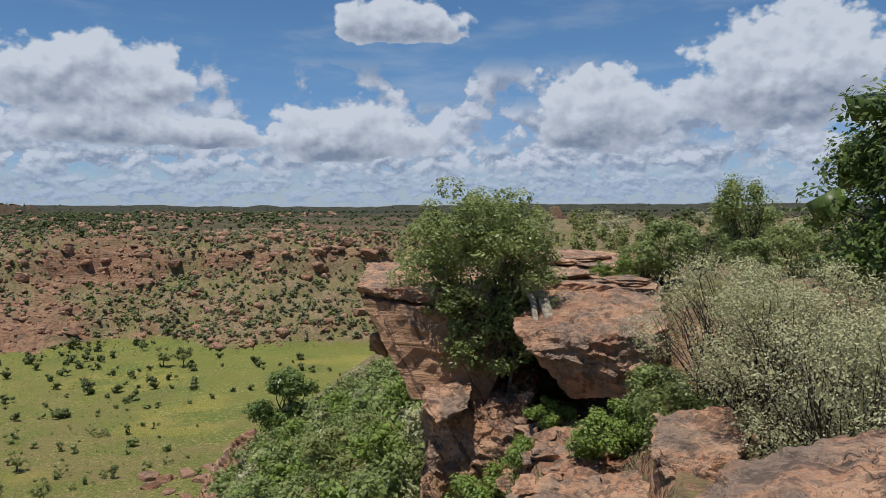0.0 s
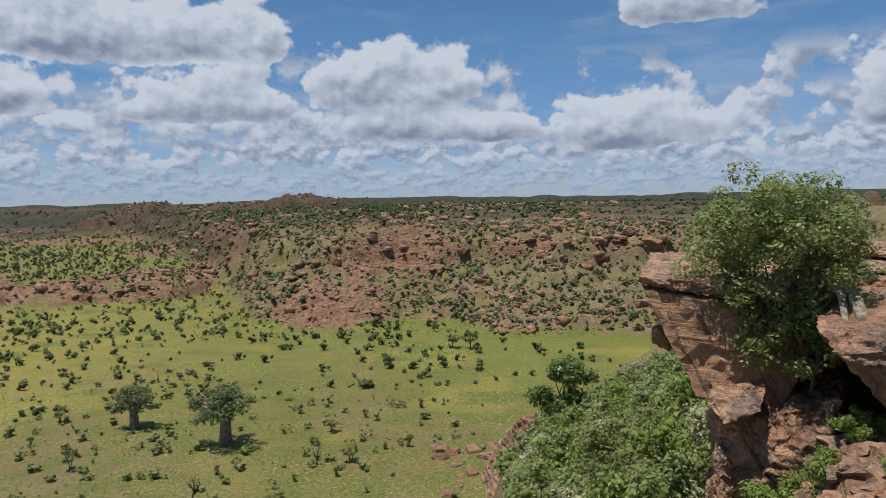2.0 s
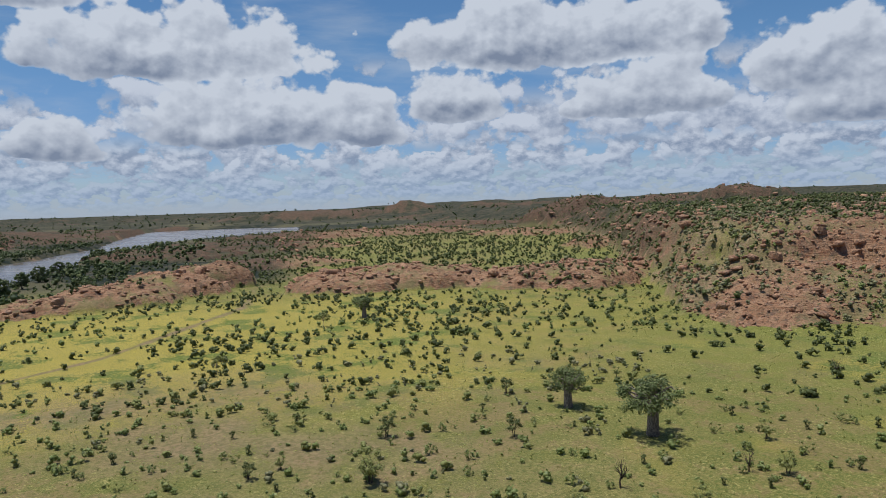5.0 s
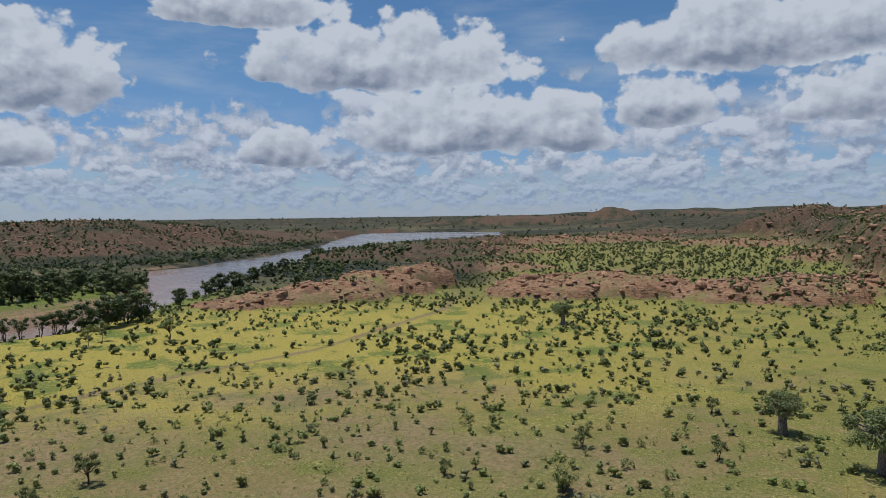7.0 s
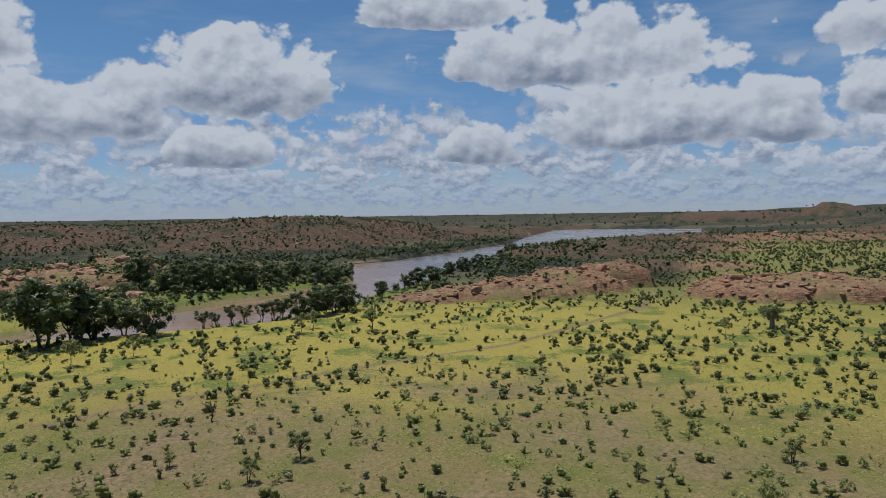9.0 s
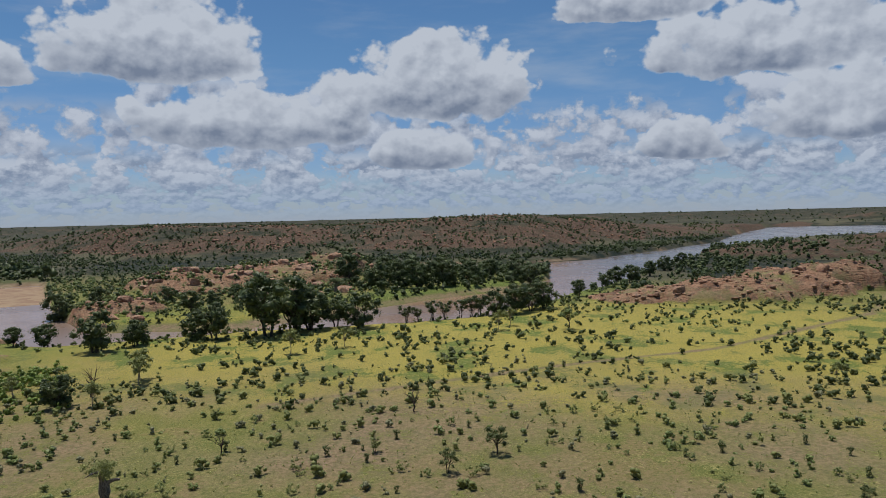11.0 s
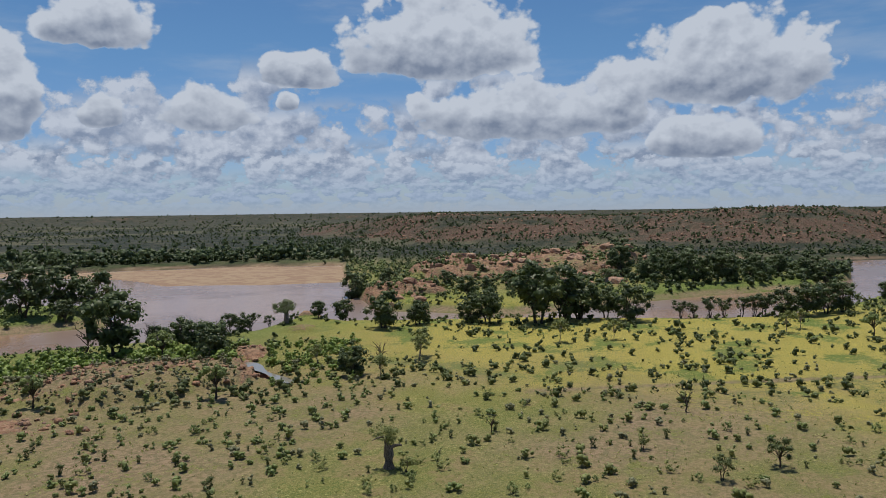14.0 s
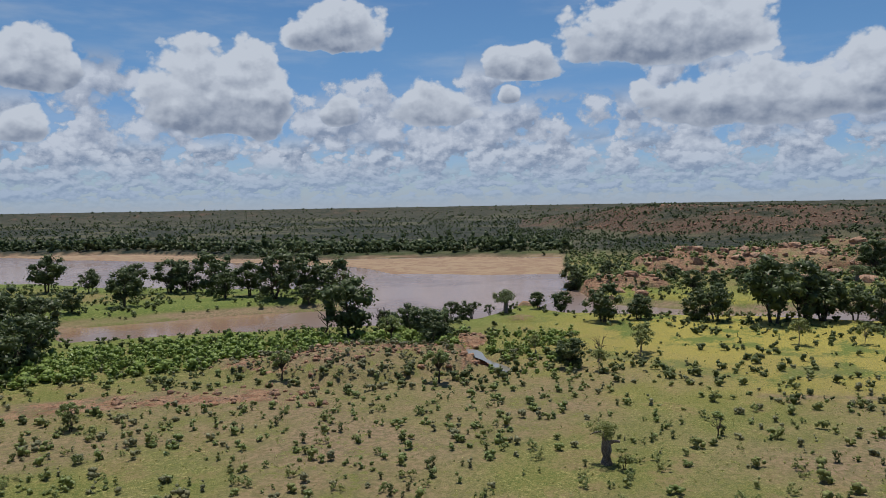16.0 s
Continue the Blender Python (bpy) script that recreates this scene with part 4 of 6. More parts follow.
def angular_mesh(name, seed, sx, sy, sz, points=16, worn=0.0):
    """A broken block: the hull of scattered corners, its edges worn when asked."""
    rng = np.random.default_rng(seed)
    way = rng.normal(size=(points, 3))
    way /= np.linalg.norm(way, axis=1, keepdims=True)
    way = np.sign(way) * np.abs(way) ** 0.62
    bm = bmesh.new()
    for v in way * rng.uniform(0.80, 1.08, (points, 1)):
        bm.verts.new((v[0] * sx, v[1] * sy, v[2] * sz))
    bmesh.ops.convex_hull(bm, input=bm.verts[:])
    bmesh.ops.delete(bm, geom=[v for v in bm.verts if not v.link_faces], context="VERTS")
    if worn:
        bmesh.ops.dissolve_limit(bm, angle_limit=radians(14), verts=bm.verts[:], edges=bm.edges[:])
        bmesh.ops.bevel(bm, geom=bm.edges[:], offset=worn * min(sx, sy, sz), segments=2, profile=0.6, affect="EDGES", clamp_overlap=True)
    bmesh.ops.triangulate(bm, faces=bm.faces[:])
    me = bpy.data.meshes.new(name)
    bm.to_mesh(me)
    bm.free()
    return me


def slab_mesh(name, seed, corners, cuts=4, rough=0.12, grain=0.6, strata=0.05, tilt=(0.0, 0.0, 1.0), layer=0.35):
    """A broken rock mass: the hull of a few corners, cut fine and weathered along its layers."""
    bm = bmesh.new()
    for c in corners:
        bm.verts.new(c)
    bmesh.ops.convex_hull(bm, input=bm.verts[:])
    loose = [v for v in bm.verts if not v.link_faces]
    bmesh.ops.delete(bm, geom=loose, context="VERTS")
    bmesh.ops.triangulate(bm, faces=bm.faces[:])
    for k in range(cuts):
        longest = max(e.calc_length() for e in bm.edges)
        edges = [e for e in bm.edges if e.calc_length() > longest * 0.45]
        bmesh.ops.subdivide_edges(bm, edges=edges, cuts=1, use_grid_fill=False)
        bmesh.ops.triangulate(bm, faces=[f for f in bm.faces if len(f.verts) > 3])
    bm.normal_update()
    up = Vector(tilt).normalized()
    off = Vector((seed * 7.3, seed * 3.1, seed * 1.7))
    moves = []
    for v in bm.verts:
        p = v.co
        m = noise.fractal(p * grain + off, 0.8, 2.0, 5)
        h = p.dot(up) / layer + m * 0.8
        ledge = (h - math.floor(h)) - 0.5
        fine = noise.fractal(p * grain * 4 + off, 0.9, 2.1, 3)
        side = 1 - abs(v.normal.dot(up))
        chip = noise.cell(p * grain * 2.2 + off + Vector((m, m, m)))
        moves.append(v.normal * (rough * m + strata * 2 * ledge * side + rough * 0.5 * fine + rough * 0.35 * (chip - 0.5)))
    for v, d in zip(bm.verts, moves):
        v.co += d
    me = bpy.data.meshes.new(name)
    bm.to_mesh(me)
    bm.free()
    return me


def rock_thing(name, me, mat, label, category="rock"):
    me.materials.append(mat)
    return tagged(new(name, me), label, category)


def scatter_mesh(name, templates, x, y, z, scale, turn, tilt=0.0):
    """One mesh of many copies of small templates (corners, quads)."""
    parts_v, parts_f, o = [], [], 0
    pick = np.arange(len(x)) % len(templates)
    for k, (v, f) in enumerate(templates):
        mine = np.where(pick == k)[0]
        c, s = np.cos(turn[mine]), np.sin(turn[mine])
        vx = (v[None, :, 0] * c[:, None] - v[None, :, 1] * s[:, None]) * scale[mine][:, None] + x[mine][:, None]
        vy = (v[None, :, 0] * s[:, None] + v[None, :, 1] * c[:, None]) * scale[mine][:, None] + y[mine][:, None]
        vz = v[None, :, 2] * scale[mine][:, None] + z[mine][:, None]
        parts_v.append(np.stack([vx, vy, vz], -1).reshape(-1, 3))
        parts_f.append((f[None] + (np.arange(len(mine)) * len(v))[:, None, None]).reshape(-1, f.shape[1]) + o)
        o += len(mine) * len(v)
    return raw_mesh(name, np.concatenate(parts_v), np.concatenate(parts_f))


def lump_cores(rng, mids, sizes, squash=0.8, fill=0.62):
    """Uneven six-sided hearts of twigs and shaded leaves inside the clumps."""
    cube = np.array([(-1, -1, -1), (1, -1, -1), (1, 1, -1), (-1, 1, -1), (-1, -1, 1), (1, -1, 1), (1, 1, 1), (-1, 1, 1)], float) * 0.62
    sides = np.array([(0, 3, 2, 1), (4, 5, 6, 7), (0, 1, 5, 4), (1, 2, 6, 5), (2, 3, 7, 6), (3, 0, 4, 7)])
    pieces = []
    for mid, size in zip(mids, sizes):
        turn = np.array(Euler(rng.uniform(-3, 3, 3)).to_matrix())
        v = (cube * rng.uniform(0.7, 1.15, (8, 1))) @ turn.T * size * fill * np.array((1, 1, squash)) + mid
        pieces.append((v, sides))
    return join(pieces)


def bush_template(seed, count, size, tall=1.0, wide=1.1, n_clumps=6):
    """A small bush one metre high: an upright sapling, a round shrub or a low spreading one, in turn."""
    rng = np.random.default_rng(seed)
    form = seed % 3
    if count < 24:
        n = 3 if count > 11 else 2
        mids = np.column_stack([rng.normal(0, 0.17, n) * wide, rng.normal(0, 0.17, n) * wide, np.linspace(0.28, 0.60, n) * tall])
        sizes = rng.uniform(0.30, 0.44, n)
    elif form == 0:
        n = max(3, n_clumps - 1)
        high = np.linspace(0.16, 0.88, n)
        mids = np.column_stack([rng.normal(0, 0.12, n) * wide, rng.normal(0, 0.12, n) * wide, high * tall])
        sizes = np.interp(high, [0, 0.4, 1], [0.24, 0.32, 0.16]) * rng.uniform(0.8, 1.2, n)
    elif form == 1:
        mids, sizes = clumps(rng, n_clumps, wide * 0.32, tall * 0.18, tall * 0.66, 0.26, 0.38)
    else:
        mids, sizes = clumps(rng, n_clumps + 2, wide * 0.42, tall * 0.16, tall * 0.54, 0.20, 0.34)
    return join([lump_cores(rng, mids, sizes, 0.9, 0.78 if count < 90 else 0.45), leaves(rng, mids, sizes, count, size, 0.9, 0.55)])


def spread(count, az_range, r_range, seed):
    """Even random places over a sector of the plan."""
    rng = np.random.default_rng(seed)
    az = rng.uniform(*az_range, count)
    r = np.sqrt(rng.uniform(r_range[0] ** 2, r_range[1] ** 2, count))
    return -np.sin(np.radians(az)) * r, np.cos(np.radians(az)) * r, rng


# ---- the rocks close by ----
rock_thing("overhanging_rock", slab_mesh("overhanging_rock", 1, [
    polar(6.3, 25.4, 42.1), polar(2.6, 24.6, 41.9), polar(-1.0, 24.5, 41.7), polar(-6.5, 25.6, 41.7), polar(5.0, 33, 42.3), polar(-8, 36, 42.5),
    polar(4.9, 25.0, 40.9), polar(3.6, 24.7, 39.9), polar(2.5, 24.45, 38.9), polar(-3, 24.2, 38.4), polar(-4.5, 34, 38.0), polar(3.0, 33, 38.4)],
    6, 0.07, 0.9, 0.07, (0.86, 0.0, 0.51), 0.30), ROCK_PROW, "brown banded sandstone prow jutting out over the valley")
rock_thing("rock_lip", slab_mesh("rock_lip", 21, [
    polar(6.7, 25.4, 42.5), polar(6.6, 26.0, 42.2), polar(3.0, 24.7, 42.4), polar(3.0, 24.7, 42.1), polar(-1.2, 24.5, 42.25), polar(-1.0, 24.5, 41.9), polar(-6.6, 25.3, 42.1), polar(-6.5, 25.6, 41.7),
    polar(5.6, 33, 42.75), polar(-8, 36, 43.0), polar(5, 33, 42.2), polar(-8, 36, 42.4)],
    6, 0.10, 1.1, 0.06, (0, 0, 1), 0.16), ROCK_NEAR, "pale flat sandstone lip on top of the prow")
rock_thing("boulder", slab_mesh("boulder", 22, [
    polar(5.6, 25.8, 40.7), polar(4.6, 25.6, 40.8), polar(5.7, 26.3, 40.1), polar(4.4, 26.0, 39.9), polar(4.6, 27, 40.9), polar(4.2, 27, 39.9)],
    4, 0.10, 1.4, 0.05, (0, 0, 1), 0.2), ROCK_PROW, "orange rock jammed under the overhanging prow")
rock_thing("overhanging_rock", slab_mesh("overhanging_rock", 2, [
    polar(-5.4, 22, 41.45), polar(-6.5, 21.3, 41.0), polar(-15.8, 20.6, 41.75), polar(-16.8, 22, 41.7), polar(-7.5, 30, 42.5), polar(-16, 31, 42.4),
    polar(-9.7, 21.9, 39.6), polar(-16.1, 20.7, 39.9), polar(-10, 29, 39.2), polar(-17, 29, 39.4)],
    6, 0.18, 0.7, 0.10, (0.25, 0.0, 1.0), 0.4), ROCK_NEAR, "red sandstone ledge with a shaded hollow beneath it")
rock_thing("rock_block", slab_mesh("rock_block", 3, [
    polar(0.9, 23.6, 38.6), polar(-6.9, 24.0, 39.0), polar(1.2, 22.9, 36.0), polar(0.8, 22.9, 33.5), polar(-7.2, 23.3, 34.6), polar(1, 29, 38.8), polar(-7, 30, 39.4), polar(1.5, 29, 33), polar(-7, 30, 35)],
    6, 0.26, 0.6, 0.05, (0.25, 0.1, 1.0), 1.1), ROCK_BLOCK, "dark-stained sandstone block below the overhang")
rock_thing("cap_rock", slab_mesh("cap_rock", 4, [
    polar(1.7, 23.2, 38.9), polar(0.6, 22.6, 38.55), polar(-1.9, 22.9, 38.95), polar(1.5, 23.2, 39.25), polar(-2.1, 24, 39.45), polar(1.2, 26, 39.4), polar(-1.8, 26, 39.5), polar(0, 22.9, 38.4)],
    5, 0.10, 1.0, 0.05, (0, 0, 1), 0.22), ROCK_NEAR, "loose reddish cap rock lying on a dark block")
rock_thing("rock_terrace", slab_mesh("rock_terrace", 5, [
    polar(-7, 27, 42.45), polar(-16, 27, 42.3), polar(-7.5, 44, 42.75), polar(-14.5, 42, 42.7), polar(-6, 36, 42.7), polar(-7, 27, 41), polar(-16, 27, 41), polar(-14, 44, 41), polar(-6, 40, 41)],
    6, 0.12, 0.5, 0.08, (0, 0, 1), 0.16), ROCK_NEAR, "bare flat red sandstone terrace with thin ledges")
for k, (az, r, z, sx, sy) in enumerate([(-9, 30, 42.62, 1.3, 2.2), (-12.6, 33, 42.7, 1.2, 1.6), (-10.4, 37, 42.85, 1.4, 1.5), (-8.2, 34, 42.85, 1.0, 1.6), (-13.6, 28.5, 42.5, 1.0, 1.0)]):
    ledge = rock_thing("rock_plate", stone_mesh("rock_plate", 60 + k, sx, sy, 0.22, 4, 0.25, 0.8, 0.03), ROCK_NEAR, "thin red sandstone plate on the terrace")
    ledge.matrix_basis = set_down(ledge, az, r, 1.0, k * 41, z - 0.1)
rock_thing("boulder", slab_mesh("boulder", 6, [
    polar(-15.6, 15.2, 40.25), polar(-17, 14.5, 39.90), polar(-21.6, 14.6, 40.45), polar(-22.2, 15.8, 40.50), polar(-16, 16.6, 40.60), polar(-21, 17, 40.85), polar(-15.9, 15, 39.85), polar(-20, 14.4, 39.75), polar(-21, 16.5, 39.70)],
    5, 0.10, 0.9, 0.05, (0, 0, 1), 0.3), ROCK_NEAR, "flat-topped brown sandstone boulder resting on another rock")
rock_thing("boulder", slab_mesh("boulder", 7, [
    polar(-16, 15.3, 39.90), polar(-20.4, 14.9, 39.90), polar(-16.8, 14.9, 39.45), polar(-19.6, 14.7, 39.30), polar(-20, 17, 39.90), polar(-16, 17, 39.90), polar(-17, 15, 38.70), polar(-20, 16, 38.60)],
    5, 0.10, 0.9, 0.05, (0.2, 0, 1), 0.3), ROCK_NEAR, "undercut reddish boulder beneath a flat one")
rock_thing("rock_slab", slab_mesh("rock_slab", 8, [
    polar(-11, 15.6, 38.85), polar(-12.5, 15, 39.10), polar(-16.8, 15, 39.25), polar(-17, 14.4, 38.65), polar(-11.2, 14.8, 37.95), polar(-16.5, 14, 37.65), polar(-12, 18, 38.75), polar(-17, 18, 39.05)],
    5, 0.14, 0.8, 0.06, (0.1, 0.1, 1), 0.3), ROCK_NEAR, "grey-brown lichen-spotted rock slab beside the boulder")
rock_thing("rock_slab", slab_mesh("rock_slab", 9, [
    polar(-18.6, 7.6, 42.15), polar(-21, 8.4, 42.35), polar(-25, 9.3, 42.25), polar(-31, 10.3, 42.4), polar(-45, 11, 42.9), polar(-19, 6, 41.6), polar(-40, 4.5, 42.9), polar(-60, 8, 43.2),
    polar(-20, 7.5, 40.5), polar(-32, 10, 40.6), polar(-50, 8, 40.5), polar(-25, 5, 40.5)],
    6, 0.10, 0.9, 0.04, (0.1, 0.05, 1), 0.25), ROCK_NEAR, "pale orange sandstone slab at the hill's edge")
rock_thing("leaning_rock", slab_mesh("leaning_rock", 10, [
    polar(1.9, 21.6, 36.6), polar(0.2, 21.2, 36.4), polar(1.0, 21.6, 37.4), polar(2.4, 22, 34.5), polar(-0.4, 21.3, 34.5), polar(1.5, 22.8, 36.8), polar(0, 22.8, 36.6), polar(1.5, 23, 34.5)],
    5, 0.10, 0.9, 0.05, (0.4, 0, 1), 0.3), ROCK_PROW, "orange broken rock leaning on the dark block")
RUBBLE = [stone_mesh("loose_stone", 200 + k, 0.34 + 0.12 * (k % 3), 0.27, 0.16 + 0.05 * (k % 2), 2, 0.2, 0.9) for k in range(5)]
rr = random.Random(3)
for k in range(110):
    ob = new("loose_stone", RUBBLE[k % 5])
    if not ob.data.materials:
        ob.data.materials.append(ROCK_NEAR)
    az, r = rr.uniform(-13, -5.0), rr.uniform(15, 24.5)
    ob.matrix_basis = set_down(ob, az, r, rr.uniform(0.6, 1.9), rr.uniform(0, 360), None, -0.05)
    tagged(ob, "angular reddish stone in the rubble below the overhang", "stone", "rubble stones")

# ---- boulders on the escarpment and the humps ----
BOULDERS = [angular_mesh("boulder", 300 + k, 1.0, 0.75 + 0.1 * (k % 3), 0.55 + 0.12 * (k % 2), 18 + k, 0.16) for k in range(8)]
for me in BOULDERS:
    me.materials.append(ROCK)
rr = random.Random(5)
SITES = [[(21.5, 330, 6), (19.6, 336, 5.5), (18.2, 332, 5), (16.6, 338, 5), (7.2, 330, 6.5), (5.6, 322, 7), (4.6, 318, 6), (9.6, 318, 4.5), (11, 322, 4.5), (8.6, 300, 5)],
         [(6.4, 276, 3.6), (7.6, 272, 3.0), (5.4, 268, 3.0), (10.5, 262, 2.6), (8.8, 282, 3.2), (12.8, 300, 3.4), (14.6, 310, 3.8), (24.4, 345, 4.5), (26.6, 342, 4), (29.4, 330, 4)],
         [(106.2, 600, 8), (108, 596, 7), (110, 560, 7), (112.5, 540, 6), (104.6, 610, 8), (116.4, 500, 6), (118, 490, 5), (121, 418, 5.5), (122.6, 412, 5), (119.6, 424, 4)],
         [(-8.0, 452, 7), (-9.0, 451, 8), (-10.0, 453, 7), (-8.6, 450, 6), (-10.6, 455, 6)],
         [(80.6, 386, 4.4), (82.2, 384, 4), (83.6, 380, 3.4), (71.2, 455, 7), (72.6, 440, 5), (61, 408, 4), (57, 402, 4), (47, 396, 4), (128.3, 343, 4), (130.2, 335, 3)]]
for row in SITES:
    for az, r, size in row:
        ob = new("boulder", BOULDERS[rr.randrange(8)])
        ob.matrix_basis = set_down(ob, az, r, size * rr.uniform(0.55, 0.8), rr.uniform(0, 360), None, -size * 0.1)
        tagged(ob, "large rounded red sandstone boulder on a rocky slope", "boulder", "boulders on the slopes")


KOPJE = [me.copy() for me in BOULDERS]
for me in KOPJE:
    me.materials.clear()
    me.materials.append(ROCK_PALE)
for k in range(190):
    az, r = rr.uniform(104, 120), rr.uniform(450, 640)
    size = 1.0 + 4.2 * rr.random() ** 2
    ob = new("boulder", KOPJE[rr.randrange(8)])
    ob.matrix_basis = set_down(ob, az, r, size, rr.uniform(0, 360), None, -size * 0.15)
    tagged(ob, "pale reddish boulder heaped on the far bank outcrop", "boulder", "boulders of the far bank outcrop")
for k in range(26):
    az, r = rr.uniform(119.5, 131), rr.uniform(338, 432)
    size = rr.uniform(1.4, 4.0)
    p = polar(az, r)
    if ground_at(p.x, p.y) < -2.5:
        continue
    ob = new("boulder", BOULDERS[rr.randrange(8)])
    ob.matrix_basis = set_down(ob, az, r, size, rr.uniform(0, 360), None, -size * 0.1)
    tagged(ob, "smooth brown boulder at the water's edge", "boulder", "boulders at the water")


def scree(name, count, az_range, r_range, lo, hi, seed, wants=0.35, label="scattered red stones and boulders on the slope", flat=0.55):
    x, y, rng = spread(count, az_range, r_range, seed)
    z, wet, rock, *_ = relief(x, y)
    keep = (rock > wants) & (wet < -3)
    x, y, z = x[keep], y[keep], z[keep]
    small = [angular_mesh("stone", 400 + seed * 7 + k, 1.0, 0.6 + 0.1 * (k % 3), flat * (0.8 + 0.1 * (k % 4)), 11 if lo < 1.1 else 15) for k in range(7)]
    templates = []
    for me in small:
        v = np.array([p.co for p in me.vertices])
        templates.append((v, np.array([list(p.vertices) for p in me.polygons])))
        bpy.data.meshes.remove(me)
    scale = lo + (hi - lo) * rng.random(len(x)) ** 3
    me = scatter_mesh(name, templates, x, y, z + 0.1 * scale, scale, rng.random(len(x)) * 6.28)
    me.materials.append(ROCK)
    tagged(new(name, me), label, "stones", kind="stuff")


scree("scree", 8000, (-2, 37), (250, 380), 0.2, 1.5, 1, 0.12)
scree("slope_boulders", 800, (-3, 19), (252, 390), 1.15, 3.8, 6, 0.02, "rounded brown boulders heaped on the escarpment")
scree("slope_blocks", 30, (17, 38), (262, 390), 1.15, 4.0, 7, 0.12, "brown blocks scattered over the escarpment")
scree("gap_stones", 2200, (29, 48), (290, 760), 0.6, 3.6, 10, 0.03, "broken brown rocks in the mouth of the side valley", 0.5)
scree("hump_slabs", 420, (38, 90), (350, 500), 1.2, 3.8, 8, 0.45, "broken red slabs breaking out of the rock humps", 0.32)
scree("scarp_slabs", 260, (3, 27), (255, 385), 1.2, 5.0, 9, 0.5, "tilted ledges of red sandstone on the escarpment", 0.34)
scree("hump_stones", 3500, (38, 90), (350, 500), 0.3, 2.4, 2, 0.4, "weathered stones on low red rock humps")
scree("far_bank_stones", 9000, (76, 130), (395, 1250), 0.7, 3.6, 3, 0.4, "pale boulders strewn over the far hill")
scree("ridge_stones", 1500, (130, 160), (170, 260), 0.25, 1.6, 4, 0.16, "small broken stones on a low ridge")
scree("distant_stones", 4500, (8, 66), (400, 1450), 0.8, 5.5, 5, 0.3, "distant rocks on the skyline hills")

# ---- plants close by ----
def make_fig():
    """A rock fig: a dense round crown over the ledge, thin stems, pale roots that grip the rock."""
    rng = np.random.default_rng(11)
    root = new("fig_tree")
    way = rng.normal(size=(200, 3))
    way /= np.linalg.norm(way, axis=1, keepdims=True)
    reach = rng.random((200, 1)) ** 0.33 * (1 + 0.10 * np.sin(way[:, :1] * 5 + way[:, 2:] * 4))
    mids = way * reach * np.array((2.45, 1.9, 2.55)) + np.array((0.1, 0, 3.75))
    low = np.column_stack([rng.uniform(-0.8, 1.5, 70), rng.uniform(-1.3, 0.2, 70), rng.uniform(0.2, 2.4, 70)])
    mids, sizes = np.concatenate([mids, low]), np.concatenate([rng.uniform(0.28, 0.52, 200), rng.uniform(0.22, 0.40, 70)])
    pieces = []
    for k in range(30):
        foot = (rng.uniform(-0.7, 0.9), rng.uniform(-0.3, 0.5), rng.uniform(-0.5, 0.4))
        pieces.append(tube(bent(rng, foot, mids[k], 6, 0.18), np.linspace(0.055, 0.010, 6), 5))
    v, f = join(pieces)
    part("wood", smooth(raw_mesh("wood", v, f)), BARK_BAOBAB, root)
    v, f = leaves(rng, mids, sizes, 36000, 0.060, 0.8, 0.6)
    part("crown", raw_mesh("crown", v, f), LEAF_FIG, root)
    for pts, rad in ((((1.0, -1.6, 1.9), (1.3, -2.2, 1.75), (1.7, -2.7, 1.5), (2.0, -2.8, 1.1)), (0.05, 0.15, 0.13, 0.04)),
                     (((1.5, -0.6, 2.9), (1.75, -1.3, 2.5), (1.85, -2.0, 2.0), (2.3, -2.5, 1.6)), (0.10, 0.17, 0.14, 0.05)),
                     (((1.1, -0.4, 3.0), (1.45, -1.2, 2.6), (1.5, -2.0, 1.9), (1.2, -2.4, 1.0)), (0.07, 0.10, 0.09, 0.03)),):
        v, f = tube([np.array(p) for p in pts], rad, 7)
        part("root", smooth(raw_mesh("root", v, f)), BARK_PALE, root, "bleached root clinging to the rock")
    return root


fig = make_fig()
tagged(fig, "dense green rock fig with pale roots gripping a sandstone ledge", "tree")
fig.matrix_basis = Matrix.Translation(polar(-2.8, 25.1, 39.65)) @ pose(0, 0, 0, 0, 0, -3) @ Matrix.Diagonal((1.16, 1.0, 1.0, 1))
right_tree = make_tree("broadleaf_tree", 12, 6.4, 5.0, 2.0, 0.13, LEAF_TREE, BARK_DARK, 72, 24000, 0.070, 0.16, 2, 0.0, (0.10, 0.17))
tagged(right_tree, "leafy dark green tree standing on the rocky plateau", "tree")
right_tree.matrix_basis = Matrix.Translation(polar(-33.2, 20.5, ground_at(*polar(-33.2, 20.5).xy) + 0.5)) @ pose(0, 0, 0, 0, 0, 80) @ Matrix.Scale(1.12, 4)
silver = Kind([make_shrub("silver_shrub", 20 + k, 3.6, 4.0, LEAF_SILVER, BARK_DARK, 12500, 0.026, 70, 0.022, 0.8, 30, (0.07, 0.14), 0) for k in range(3)],
              "grey-green shrub with fine silvery leaves and dark twigs", "shrub", "silvery shrubs on the plateau")
for k, (az, r, s) in enumerate([(-20.6, 18.4, 1.0), (-24.8, 16.2, 0.95), (-28.6, 13.4, 0.9), (-33.5, 13.0, 0.95), (-27, 18, 1.0), (-31.5, 17.5, 0.95), (-22.6, 19.6, 0.9), (-37, 16, 1.0)]):
    silver.place(set_down(None, az, r, s * 1.14, k * 77), k)
